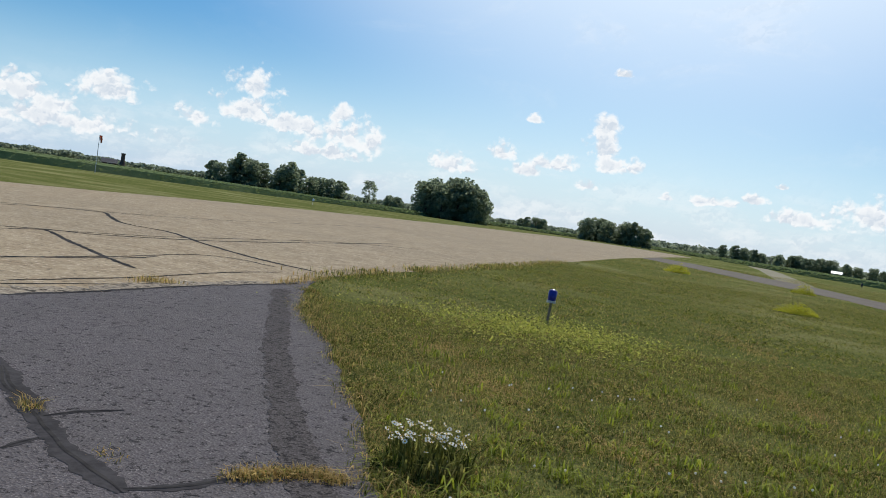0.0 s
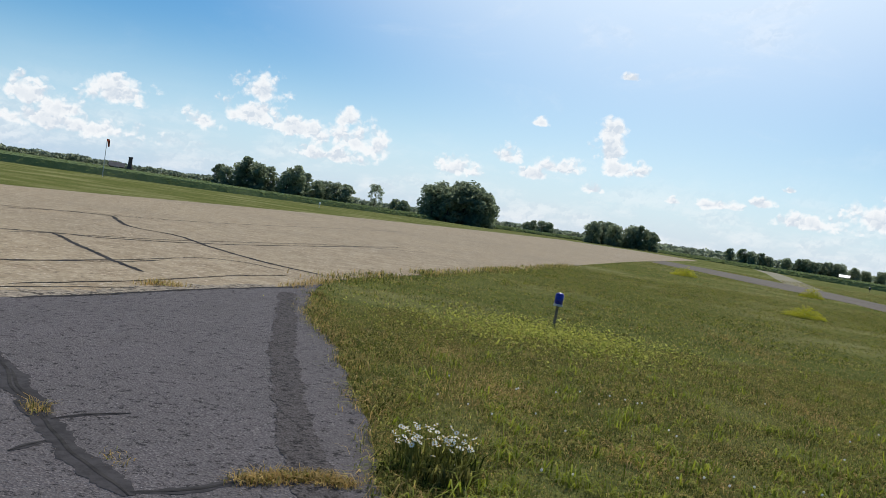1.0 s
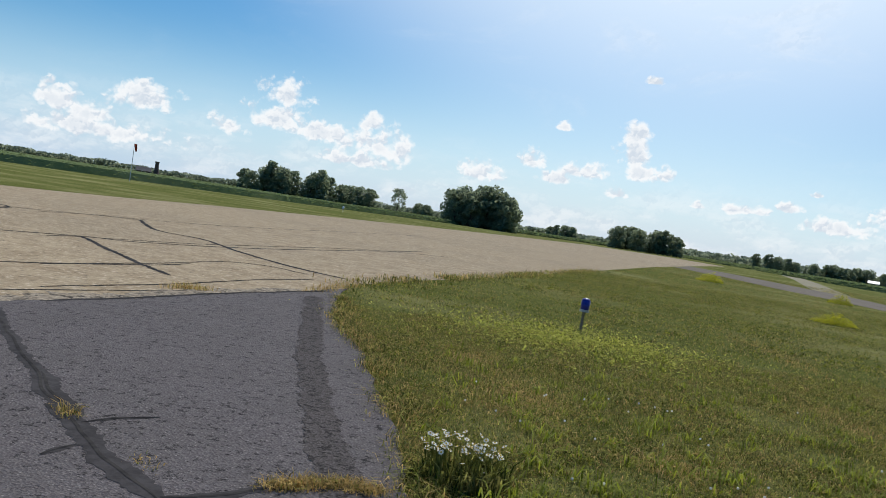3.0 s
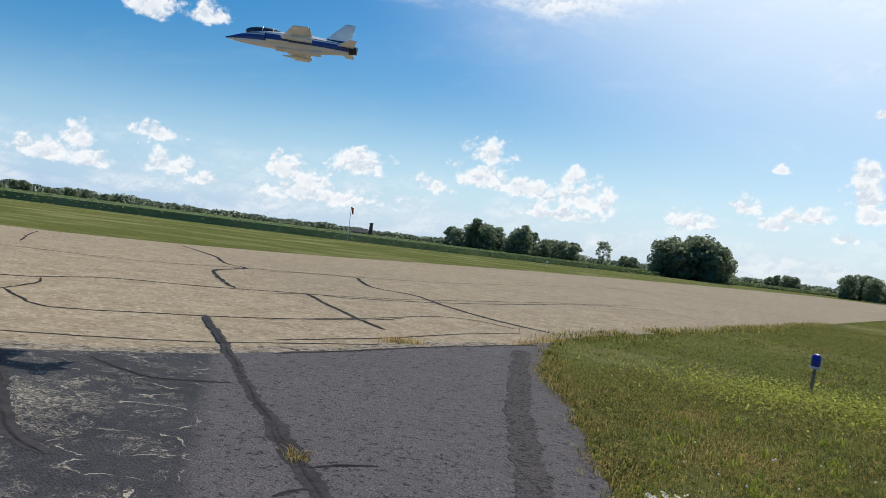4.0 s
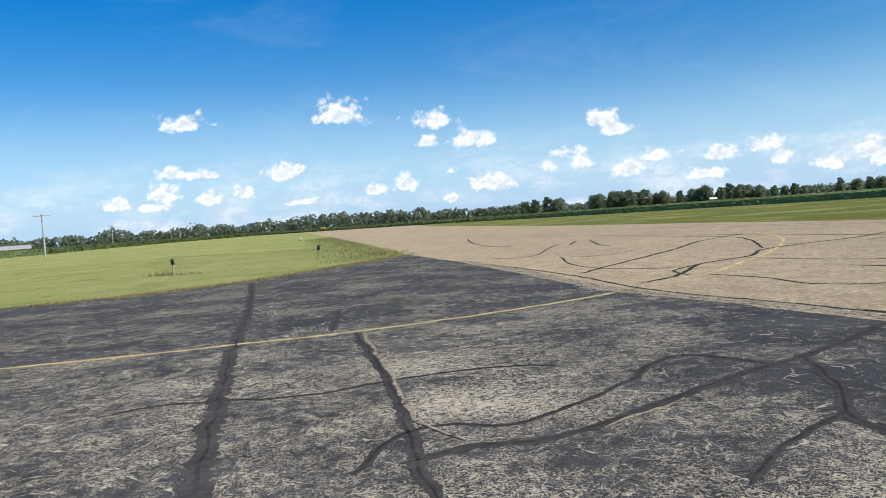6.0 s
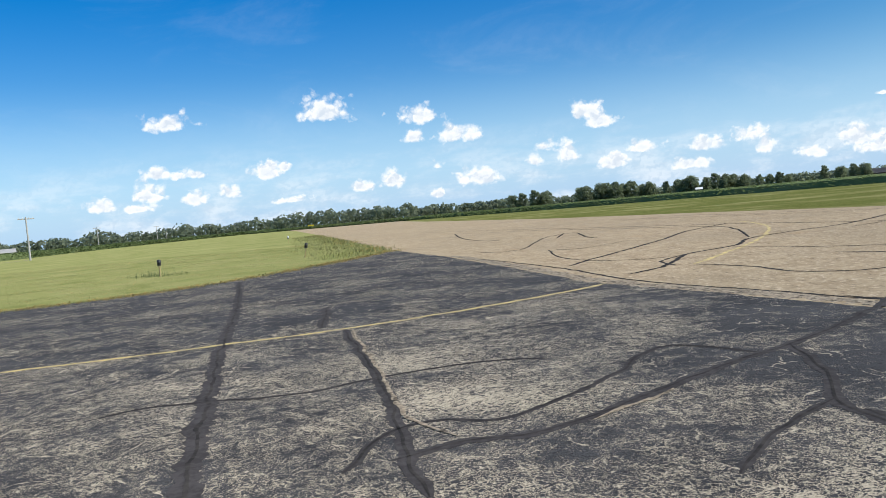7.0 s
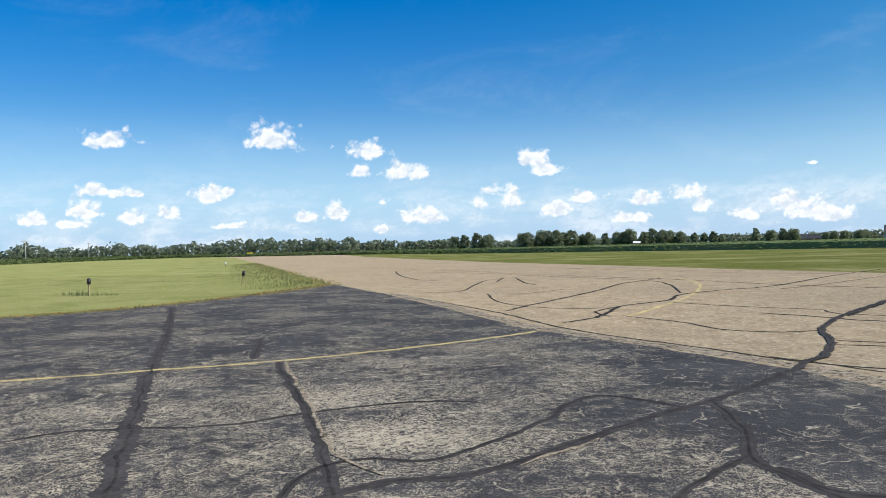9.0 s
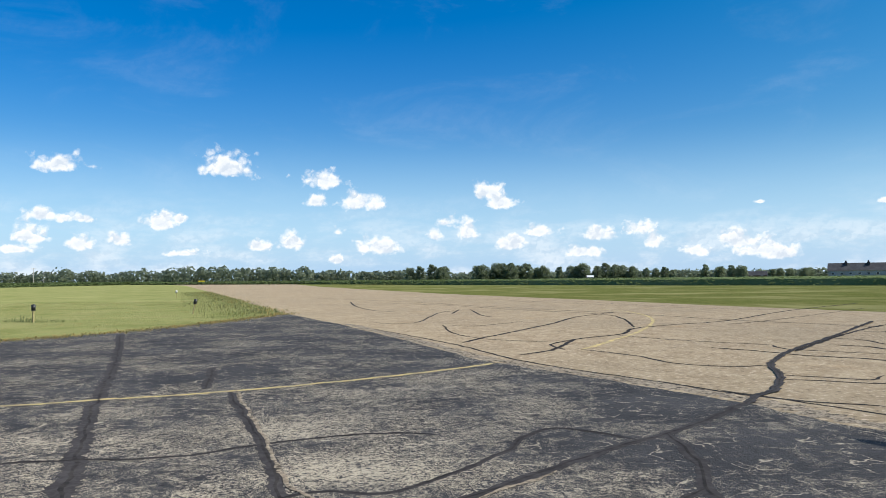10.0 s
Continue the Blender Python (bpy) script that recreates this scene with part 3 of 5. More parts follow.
def crack(width, *pts):
    """A crack: on the apron a broad brushed band of sealer with the split in it, on the runway a poured strip."""
    if on_apron(pts):
        band = ribbon("sealer_band", width * (1.3 if pts[0][0] > -4 else 0.75), pts, 0.0295, SEAL, 0.5, 0.04, 0.0022)
        tagged(band, "broad dark band of brushed sealer over a crack", "sealed crack", "sealed cracks", "structure")
        ob = ribbon("sealed_crack", max(0.014, width * 0.11), pts, 0.0325, TAR, 1.4, 0.05, 0.001)
    else:
        ob = ribbon("sealed_crack", width * (0.64 + 0.009 * Vector(pts[0]).length), pts, 0.0155, TAR, 0.55, 0.06)
    tagged(ob, "dark tar-sealed crack in the old pavement", "crack", "sealed cracks", "structure")


def inside(x, y, poly):
    hit = False
    for (ax, ay), (bx, by) in zip(poly, poly[1:] + poly[:1]):
        if (ay > y) != (by > y) and x < (bx - ax) * (y - ay) / (by - ay) + ax:
            hit = not hit
    return hit


APRON_PLAN = SEAM + GRASS_RIM + WEST_RIM
RUN_PLAN = RUN_NEAR + RUN_FAR
ROAD_PLAN = [(24, 95), (26, 80), (25.8, 68), (27, 60), (27.3, 53), (26.2, 47), (23, 10), (33, 10), (34.5, 62), (36.8, 75), (36.5, 95), (36, 112), (33, 122)]


def on_apron(pts):
    return any(inside(x, y, APRON_PLAN) for x, y in pts)


def paint(width, *pts):
    z = 0.0305 if on_apron(pts) else 0.0145
    ob = ribbon("yellow_line", width, pts, z, PAINT, 0.45, 0.12, 0.003)
    tagged(ob, "faded yellow painted guide line on worn asphalt", "line marking", "", "structure")


def rut(width, *pts):
    ob = ribbon("wheel_rut", width, pts, 0.031, RUT, 0.35, 0.04, 0.002)
    tagged(ob, "dark crumbling rut along the asphalt margin", "rut", "", "structure")


def bare_crack(width, *pts):
    ob = ribbon("bare_crack", width * 0.5, pts, 0.034, RUBBLE, 1.3, 0.06)
    tagged(ob, "open crack with pale crumbled rims in dark asphalt", "crack", "bare cracks", "structure")


crack(0.17, (-8.88, 5.61), (-9.53, 6.22), (-10.15, 6.95), (-11.57, 7.98), (-12.83, 8.69), (-14.39, 10.01), (-15.94, 11.61), (-18.60, 14.58), (-23.72, 20.07))
crack(0.09, (-12.83, 8.69), (-12.89, 7.88), (-13.58, 7.26), (-15.06, 7.18), (-16.35, 6.86), (-16.85, 6.67))
crack(0.15, (-16.03, 4.95), (-17.05, 6.07), (-19.16, 7.29), (-19.94, 7.91), (-21.14, 9.59), (-23.29, 11.05), (-24.69, 13.27), (-26.19, 16.11), (-32.67, 23.30), (-39.44, 32.52))
crack(0.10, (-16.97, 6.31), (-18.20, 6.41), (-19.21, 7.15), (-19.94, 7.91))
crack(0.14, (-19.55, 4.56), (-20.86, 5.35), (-23.14, 7.00), (-26.91, 9.63), (-30.76, 11.99), (-34.47, 15.40))
crack(0.08, (-20.56, 9.24), (-18.60, 9.97), (-16.55, 11.23))
crack(0.08, (-26.10, 3.05), (-19.31, 4.22), (-15.54, 4.56), (-13.31, 5.04), (-11.51, 5.66), (-9.51, 6.29), (-8.42, 7.25))
crack(0.09, (-58.61, 5.26), (-48.51, 4.69), (-41.84, 4.93), (-39.15, 5.74))
crack(0.09, (-29.84, 3.50), (-28.76, 4.20), (-29.55, 5.18), (-33.29, 6.33), (-38.08, 7.93), (-40.82, 10.22))
crack(0.08, (-58.61, 5.26), (-52.77, 7.76), (-47.81, 9.98), (-39.99, 11.85), (-33.30, 13.80), (-29.20, 13.28), (-23.83, 11.25))
crack(0.10, (-36.06, 7.94), (-40.47, 9.28))
crack(0.10, (-39.44, 9.73), (-34.39, 8.86), (-32.19, 8.78))
crack(0.07, (-27.08, 5.62), (-23.32, 5.11), (-20.86, 5.35), (-19.54, 6.20), (-19.28, 6.95))
crack(0.07, (-60.39, 16.08), (-48.05, 18.01), (-38.07, 20.50), (-32.67, 23.30))
crack(0.09, (-49.94, 10.42), (-42.29, 12.53), (-36.49, 14.15), (-31.95, 15.40), (-26.53, 16.31), (-22.54, 17.74), (-21.07, 18.26))
crack(0.08, (-16.55, 11.23), (-15.55, 10.96), (-14.68, 11.49), (-13.97, 12.07))
crack(0.08, (-11.48, 8.01), (-10.94, 8.56), (-10.63, 8.89), (-10.97, 9.46))
crack(0.08, (-18.04, 13.78), (-17.11, 14.17), (-15.86, 13.72))
crack(0.07, (-26.99, 5.84), (-26.33, 6.61), (-28.40, 8.92))
crack(0.08, (-73.39, 3.51), (-65.03, 6.21), (-51.07, 10.66))
crack(0.07, (-52.31, 15.52), (-52.71, 19.77), (-43.10, 20.34), (-38.80, 22.56))
crack(0.13, (-14.99, 10.74), (-18.50, 14.61), (-21.43, 18.25), (-23.85, 21.93))
crack(0.12, (-16.37, 9.59), (-15.24, 10.12), (-14.15, 10.40), (-13.35, 11.01), (-12.59, 11.37), (-11.87, 12.08), (-11.51, 14.00), (-10.18, 15.21), (-9.40, 16.20), (-8.52, 17.44), (-7.53, 18.23), (-5.59, 22.57), (-2.12, 34.98))
crack(0.12, (-16.19, 12.49), (-15.54, 12.94), (-14.54, 12.77), (-13.45, 12.05), (-12.81, 11.27), (-13.35, 11.01))
crack(0.08, (-11.05, 7.67), (-10.71, 8.12), (-10.25, 8.72), (-10.38, 9.53), (-10.48, 10.27), (-11.03, 11.54), (-11.64, 12.25))
crack(0.08, (-10.48, 10.27), (-9.40, 9.60), (-8.62, 9.31), (-7.83, 10.15), (-7.14, 10.99), (-6.39, 12.26), (-5.58, 14.13), (-5.32, 15.27))
crack(0.16, (-7.14, 10.99), (-5.86, 9.41), (-4.70, 7.96), (-3.81, 6.81), (-3.21, 6.06), (-2.57, 5.25))
crack(0.13, (-21.65, 30.68), (-17.52, 26.84), (-15.00, 23.75), (-13.60, 22.78), (-13.00, 20.13), (-11.21, 17.67), (-9.77, 16.03))
crack(0.08, (-19.56, 16.25), (-17.97, 17.94), (-15.12, 19.39), (-13.60, 22.78), (-12.15, 25.19), (-10.94, 26.38))
crack(0.16, (-11.20, 26.28), (-9.20, 22.86), (-7.49, 22.01), (-5.90, 19.98), (-4.66, 18.59), (-3.66, 17.77), (-2.51, 17.03))
crack(0.15, (-8.53, 17.27), (-7.43, 15.87), (-6.47, 14.78), (-5.51, 13.66), (-4.84, 12.98))
crack(0.08, (-12.77, 22.88), (-12.25, 25.16), (-11.33, 26.58), (-10.13, 29.43), (-8.88, 34.28), (-7.08, 44.16), (-3.70, 60.45))
crack(0.08, (-8.91, 16.13), (-8.53, 17.27), (-7.88, 18.27), (-6.83, 20.57), (-5.95, 23.40), (-3.79, 29.76), (-0.93, 33.77))
crack(0.07, (-6.47, 11.88), (-6.07, 13.18), (-5.61, 14.64), (-5.12, 16.71), (-4.29, 17.23), (-3.30, 16.70))
crack(0.07, (-5.30, 9.83), (-5.01, 10.53), (-4.59, 11.51), (-4.18, 12.72), (-3.73, 14.38), (-3.02, 15.97))
crack(0.06, (-10.30, 6.10), (-9.07, 6.49), (-7.91, 6.85), (-6.78, 7.67), (-5.75, 8.70), (-4.31, 10.99), (-3.79, 12.00))
crack(0.07, (-23.95, 14.66), (-26.49, 18.60), (-33.62, 28.15))
crack(0.07, (-20.11, 20.05), (-22.90, 23.12), (-25.52, 26.26))
crack(0.06, (-19.22, 16.39), (-20.24, 18.28), (-22.84, 20.74))
# apron
crack(0.20, (-6.44, 6.39), (-5.23, 5.26), (-4.27, 4.39), (-3.61, 4.07))
crack(0.20, (-5.17, 3.15), (-4.70, 3.17), (-4.40, 3.45), (-4.28, 3.94), (-4.23, 4.32))
crack(0.08, (-5.63, 6.80), (-5.08, 6.56), (-4.59, 6.48), (-4.05, 6.89))
crack(0.13, (-3.05, 5.91), (-2.42, 5.13), (-2.07, 4.68), (-1.72, 4.31), (-1.43, 4.07), (-1.30, 3.94))
crack(0.07, (-2.12, 4.29), (-2.03, 4.53))
crack(0.04, (-2.21, 4.92), (-2.07, 5.11), (-1.84, 5.28))
crack(0.07, (-1.32, 3.99), (-1.04, 4.17), (-0.80, 4.41), (-0.54, 4.56), (-0.27, 4.58))
crack(0.11, (-4.70, 8.80), (-4.23, 9.83), (-3.70, 11.36), (-3.20, 12.53), (-2.64, 13.69), (-2.35, 14.28))
rut(0.27, (-2.42, 13.11), (-1.73, 9.55), (-1.26, 7.43), (-0.84, 5.80), (-0.54, 4.77), (-0.39, 4.33), (-0.22, 3.80))
crack(0.26, (-25.81, -4.74), (-17.41, -3.30), (-12.19, -2.55), (-9.75, -2.18), (-7.62, -1.82), (-6.26, -1.60), (-5.65, -1.51), (-4.80, -1.38), (-4.15, -1.26))
crack(0.22, (-15.48, -1.20), (-12.31, -1.13))
crack(0.17, (-11.86, -0.73), (-9.21, -0.35), (-7.16, -0.11), (-5.72, -0.02), (-5.29, 0.01), (-4.47, 0.10))
bare_crack(0.07, (-12.14, -0.66), (-8.66, -0.22), (-6.72, -0.02), (-5.98, 0.15), (-5.62, 0.38))
bare_crack(0.10, (-6.28, 2.21), (-6.03, 1.93), (-5.81, 1.59), (-5.64, 1.38))
crack(0.17, (-9.14, 5.83), (-8.07, 4.60), (-7.38, 3.66), (-6.92, 2.93), (-6.42, 2.26), (-5.93, 1.63), (-5.49, 0.93), (-5.46, 0.36), (-5.22, -0.10))
crack(0.17, (-7.48, 3.83), (-6.40, 3.54), (-5.54, 3.15), (-5.03, 3.07), (-4.55, 3.15), (-4.03, 3.21))
crack(0.10, (-5.47, 3.11), (-5.09, 2.55), (-4.76, 2.23), (-4.26, 1.82))
crack(0.10, (-7.46, -2.87), (-7.77, -2.40), (-7.73, -1.79), (-7.67, -0.96), (-7.96, -0.34), (-8.19, 0.34), (-8.28, 1.06), (-8.05, 1.56))
crack(0.08, (-16.47, -6.26), (-16.56, -4.73), (-17.44, -3.39), (-17.41, -1.87), (-18.72, -0.21), (-20.30, 1.79))
crack(0.08, (-19.78, -7.51), (-20.55, -5.99), (-21.07, -3.95), (-21.52, -1.86))
crack(0.10, (-5.06, -0.40), (-5.90, -0.13), (-6.09, 0.31), (-5.96, 0.75), (-6.34, 1.25), (-6.98, 1.90), (-8.05, 2.81), (-7.23, 3.48))
# painted line
paint(0.14, (-11.05, -7.2), (-11.15, -5.4), (-11.3, -4.0), (-11.6, -2.5), (-12.0, -0.7), (-12.75, 1.1), (-13.8, 3.0), (-14.65, 4.1))
paint(0.12, (-16.85, 6.67), (-18.83, 8.22), (-21.42, 10.16), (-25.03, 12.44), (-29.57, 14.66), (-34.80, 16.12), (-37.87, 16.00))


# ---- grass and weeds ----
def blades(name, spots, tall, wide, mats, label, category, mix=None, droop=0.5):
    """Bent grass blades, one per spot (x, y, size)."""
    rng = np.random.default_rng(len(spots))
    s = np.asarray(spots, dtype=float)
    n = len(s)
    a = rng.uniform(0, math.tau, n)
    h = tall * s[:, 2] * rng.uniform(0.5, 1.25, n)
    w = wide * rng.uniform(0.6, 1.3, n) * np.maximum(s[:, 2], 0.6)
    lean = rng.uniform(0.1, 1.0, n) * droop * h * 1.6
    dx, dy = np.cos(a), np.sin(a)
    px, py = -dy * w / 2, dx * w / 2
    v = np.zeros((n, 5, 3))
    base = np.stack([s[:, 0], s[:, 1], np.zeros(n)], 1)
    v[:, 0] = base + np.stack([px, py, np.full(n, -0.01)], 1)
    v[:, 1] = base + np.stack([-px, -py, np.full(n, -0.01)], 1)
    mid = base + np.stack([dx * lean * 0.3, dy * lean * 0.3, h * 0.6], 1)
    v[:, 2] = mid + np.stack([-px, -py, 0 * h], 1) * 0.8
    v[:, 3] = mid + np.stack([px, py, 0 * h], 1) * 0.8
    v[:, 4] = base + np.stack([dx * lean, dy * lean, h * (1 - 0.35 * droop)], 1)
    k = np.arange(n)[:, None] * 5
    tri = np.concatenate([k + [0, 1, 2], k + [0, 2, 3], k + [3, 2, 4]], 0)
    idx = None if mix is None else np.tile((rng.random(n) < mix).astype(int), 3)
    return tagged(new(name, from_arrays(name, v.reshape(-1, 3), tri, mats, idx)), label, category, "", "stuff")


def field_spots(count, box_x, box_y, seed, keep, falloff=None):
    rng = np.random.default_rng(seed)
    out = []
    xs, ys, zs = rng.uniform(*box_x, count), rng.uniform(*box_y, count), rng.random(count)
    for x, y, q in zip(xs, ys, zs):
        if inside(x, y, APRON_PLAN) or inside(x, y, RUN_PLAN) or inside(x, y, ROAD_PLAN):
            continue
        clump = 0.5 + 0.5 * noise.noise(Vector((x * 1.3, y * 1.3, 2))) + 0.35 * noise.noise(Vector((x * 0.35, y * 0.35, 4)))
        if keep(x, y) * (0.4 + 0.6 * clump) > q * 0.75:
            out.append((x, y, max(0.45, 0.3 + 1.0 * clump)))
    return out


near = lambda x, y: 1.0 if abs(x) < 0.62 * y + 1.5 else 0.0


def leaflets(name, spots, size, low, high, mats, label, category):
    """Small broad leaves lying at all tilts in the sward, one four-cornered folded leaf per spot."""
    rng = np.random.default_rng(len(spots))
    p = np.asarray(spots, dtype=float)
    n = len(p)
    a, tilt, roll = rng.uniform(0, math.tau, n), rng.normal(0.15, 0.45, n), rng.normal(0, 0.4, n)
    r = size * rng.uniform(0.5, 1.4, n) * np.maximum(p[:, 2], 0.7)
    c = np.stack([p[:, 0], p[:, 1], low + (high - low) * rng.random(n) * p[:, 2]], 1)
    f = np.stack([np.cos(a) * np.cos(tilt), np.sin(a) * np.cos(tilt), np.sin(tilt)], 1) * r[:, None]
    w = np.stack([-np.sin(a) * np.cos(roll), np.cos(a) * np.cos(roll), np.sin(roll)], 1) * r[:, None] * 0.55
    v = np.stack([c - f, c + w + f * 0.1, c + f, c - w + f * 0.1], 1).reshape(-1, 3)
    k = np.arange(n)[:, None] * 4 + np.arange(4)[None]
    return tagged(new(name, from_arrays(name, v, k, mats)), label, category, "", "stuff")


blades("short_grass", field_spots(330000, (-2.5, 8.5), (2.8, 13), 11, near), 0.075, 0.0075, (BLADE, STRAW), "short green grass with clover and dry straws", "grass", 0.16, 1.5)
leaflets("clover_mat", field_spots(170000, (-2.5, 8.5), (2.8, 13), 15, near), 0.014, 0.015, 0.06, (CLOVER,), "low clover and broad weed leaves in the grass", "clover")
blades("meadow_grass", field_spots(230000, (-2.5, 24), (13, 44), 12, near), 0.06, 0.012, (BLADE, STRAW), "green mown grass stretching away beside the pavement", "grass", 0.14, 1.6)
leaflets("meadow_leaves", field_spots(110000, (-2.5, 24), (13, 40), 16, near), 0.03, 0.015, 0.06, (CLOVER,), "broad weed leaves among the mown grass", "grass")
blades("distant_grass", field_spots(90000, (2, 60), (44, 110), 14, lambda x, y: 1.0 if x < 0.6 * y else 0.0), 0.07, 0.035, (BLADE, STRAW), "green grass between runway and taxiway", "grass", 0.2, 1.5)
west = lambda x, y: 1.0 if -75 < x and y > -30 + 0.2 * x else 0.0
blades("field_grass", field_spots(90000, (-70, -21), (-34, 0.5), 13, west), 0.045, 0.012, (FIELD, STRAW), "pale green mown grass beyond the apron", "grass", 0.15, 1.8)
fringe = lambda x, y: max(0.0, 1.0 - (-2.1 - (x + 60) * -0.118 - y) / 5.0) if y < 0.4 else 0.0
blades("tall_field_grass", field_spots(60000, (-125, -36), (-16, 0.5), 17, fringe), 0.2, 0.022, (FIELD, BLADE), "taller seeding grass beside the runway edge", "grass", 0.25, 0.9)


def rim_spots(line, count, spread, size, seed):
    rng = np.random.default_rng(seed)
    pts = smooth_line(line, 0.05)
    out = []
    for k in range(count):
        q = pts[int(rng.integers(len(pts)))]
        d = rng.normal(0, spread, 2)
        if noise.noise(Vector((q.x * 1.1, q.y * 1.1, 9))) > -0.2 * rng.random() or count < 1000:
            out.append((q.x + d[0], q.y + d[1], size * rng.uniform(0.5, 1.3)))
    return out


blades("rim_grass", rim_spots([(x + 0.1, y) for x, y in GRASS_RIM[:7]], 12000, 0.1, 1.0, 21), 0.11, 0.006, (BLADE, STRAW), "longer grass tufts along the asphalt rim", "grass", 0.25, 1.3)
blades("runway_rim_grass", rim_spots(RUN_NEAR[9:14], 9000, 0.25, 1.0, 22), 0.15, 0.014, (BLADE, STRAW), "ragged grass along the runway edge", "grass", 0.3, 0.8)
blades("west_rim_grass", rim_spots(WEST_RIM[2:], 9000, 0.3, 1.0, 23), 0.1, 0.02, (FIELD, STRAW), "dry ragged grass along the apron edge", "grass", 0.6, 0.8)
blades("west_runway_rim_grass", rim_spots([(-38.9, 0.0), (-60, -2.6), (-128, -11)], 6000, 0.5, 1.0, 24), 0.13, 0.03, (FIELD, STRAW), "taller grass along the runway edge", "grass", 0.3, 0.7)
CRACK_WEEDS = (("dry_crack_weeds", [(-1.32, 3.99), (-1.04, 4.17), (-0.8, 4.41), (-0.54, 4.56), (-0.27, 4.58)], 6500, 0.045, 0.075), ("seam_weeds", [(-4.25, 11.55), (-4.05, 11.9), (-3.85, 11.85)], 500, 0.1, 0.12), ("corner_weeds", [(-2.6, 13.7), (-2.4, 14.9), (-2.2, 16.0)], 700, 0.13, 0.12), ("crack_tuft", [(-2.43, 5.13), (-2.38, 5.08), (-2.34, 5.03)], 200, 0.04, 0.09), ("crack_tuft", [(-1.63, 4.47), (-1.58, 4.42), (-1.54, 4.37)], 150, 0.04, 0.05))
for i, (what, line, count, spread, tall) in enumerate(CRACK_WEEDS):
    blades(what, rim_spots(line, count, spread, 1.0, 40 + i), tall, 0.006, (STRAW, BLADE), "dry yellow weeds growing out of a pavement crack", "weeds", 0.2, 0.8)


def weed_patch(x, y, rx, ry, tall, count, seed, leaf=0.05):
    """A low bushy heap of small bright leaves, highest in its middle."""
    rng = np.random.default_rng(seed)
    spots = []
    for k in range(count):
        a, r = rng.uniform(0, math.tau), math.sqrt(rng.random())
        edge = 1 + 0.5 * noise.noise(Vector((math.cos(a) * 1.5, math.sin(a) * 1.5, seed)))
        spots.append((x + rx * r * edge * math.cos(a), y + ry * r * edge * math.sin(a), (1.15 - r * r) * rng.uniform(0.6, 1.2)))
    tagged(leaflets("weed_patch", spots, leaf, 0.03, tall, (WEED,), "bright yellow-green weed patch in the mown grass", "weeds"), group="weed patches")


weed_patch(17.2, 57.3, 1.0, 0.9, 0.6, 2200, 1)
weed_patch(24.1, 52.2, 0.8, 0.8, 0.55, 1800, 2)
weed_patch(13.1, 28.5, 0.8, 0.6, 0.36, 2600, 3, 0.035)
rng = np.random.default_rng(4)
low_weeds = [(1.9 + rng.normal(0, 1.1), 12.6 + rng.normal(0, 0.95), rng.uniform(0.6, 1.3)) for k in range(6800)]
tagged(leaflets("weed_patch", low_weeds, 0.024, 0.03, 0.11, (PALE_WEED,), "low light yellow-green weeds round the marker stake", "weeds"), group="weed patches")


def tufts(count, seed):
    """Coarse broad-bladed tufts standing out of the short grass."""
    rng = np.random.default_rng(seed)
    s = []
    for k in range(count):
        y = 3.2 + 9 * rng.random() ** 1.4
        x = rng.uniform(-0.1, 0.58 * y + 1)
        if inside(x, y, APRON_PLAN):
            continue
        s += [(x + rng.normal(0, 0.06), y + rng.normal(0, 0.06), rng.uniform(0.5, 1.3)) for i in range(int(rng.integers(14, 34)))]
    blades("coarse_tufts", s, 0.15, 0.011, (TUFT,), "coarse light green grass tufts among short grass", "grass", None, 1.5)


TUFT = leaf_material("coarse_tuft_blades", (0.11, 0.145, 0.012), (0.34, 0.37, 0.04), 0.5, 0.0, (0.6, 0.0, 0.08))
tufts(260, 51)
for i, (px, py, rx, ry, count) in enumerate(((0.75, 7.9, 0.55, 1.0, 2600), (0.3, 9.6, 0.5, 0.9, 1800), (1.9, 6.2, 0.5, 0.5, 900), (4.6, 9.5, 0.35, 1.8, 1500), (6.2, 15.5, 0.5, 3.5, 1800))):
    rng = np.random.default_rng(80 + i)
    blades("dry_patch", [(px + rng.normal(0, rx / 2), py + rng.normal(0, ry / 2), rng.uniform(0.5, 1.1)) for k in range(count)], 0.08, 0.007, (STRAW, BLADE), "dry brownish patch in the short grass", "grass", 0.25, 1.2)


def clover(count):
    """White clover heads dotted in the short grass."""
    rng = np.random.default_rng(5)
    bm = bmesh.new()
    for k in range(count):
        y = 3.3 + 6 * rng.random() ** 1.3
        x = rng.uniform(0.2, 0.55 * y + 1)
        bmesh.ops.create_icosphere(bm, subdivisions=1, radius=0.011, matrix=Matrix.Translation((x, y, rng.uniform(0.05, 0.085))))
    tagged(finish("clover_flowers", bm, PETAL), "small white clover heads scattered in the grass", "clover", "", "stuff")


clover(60)


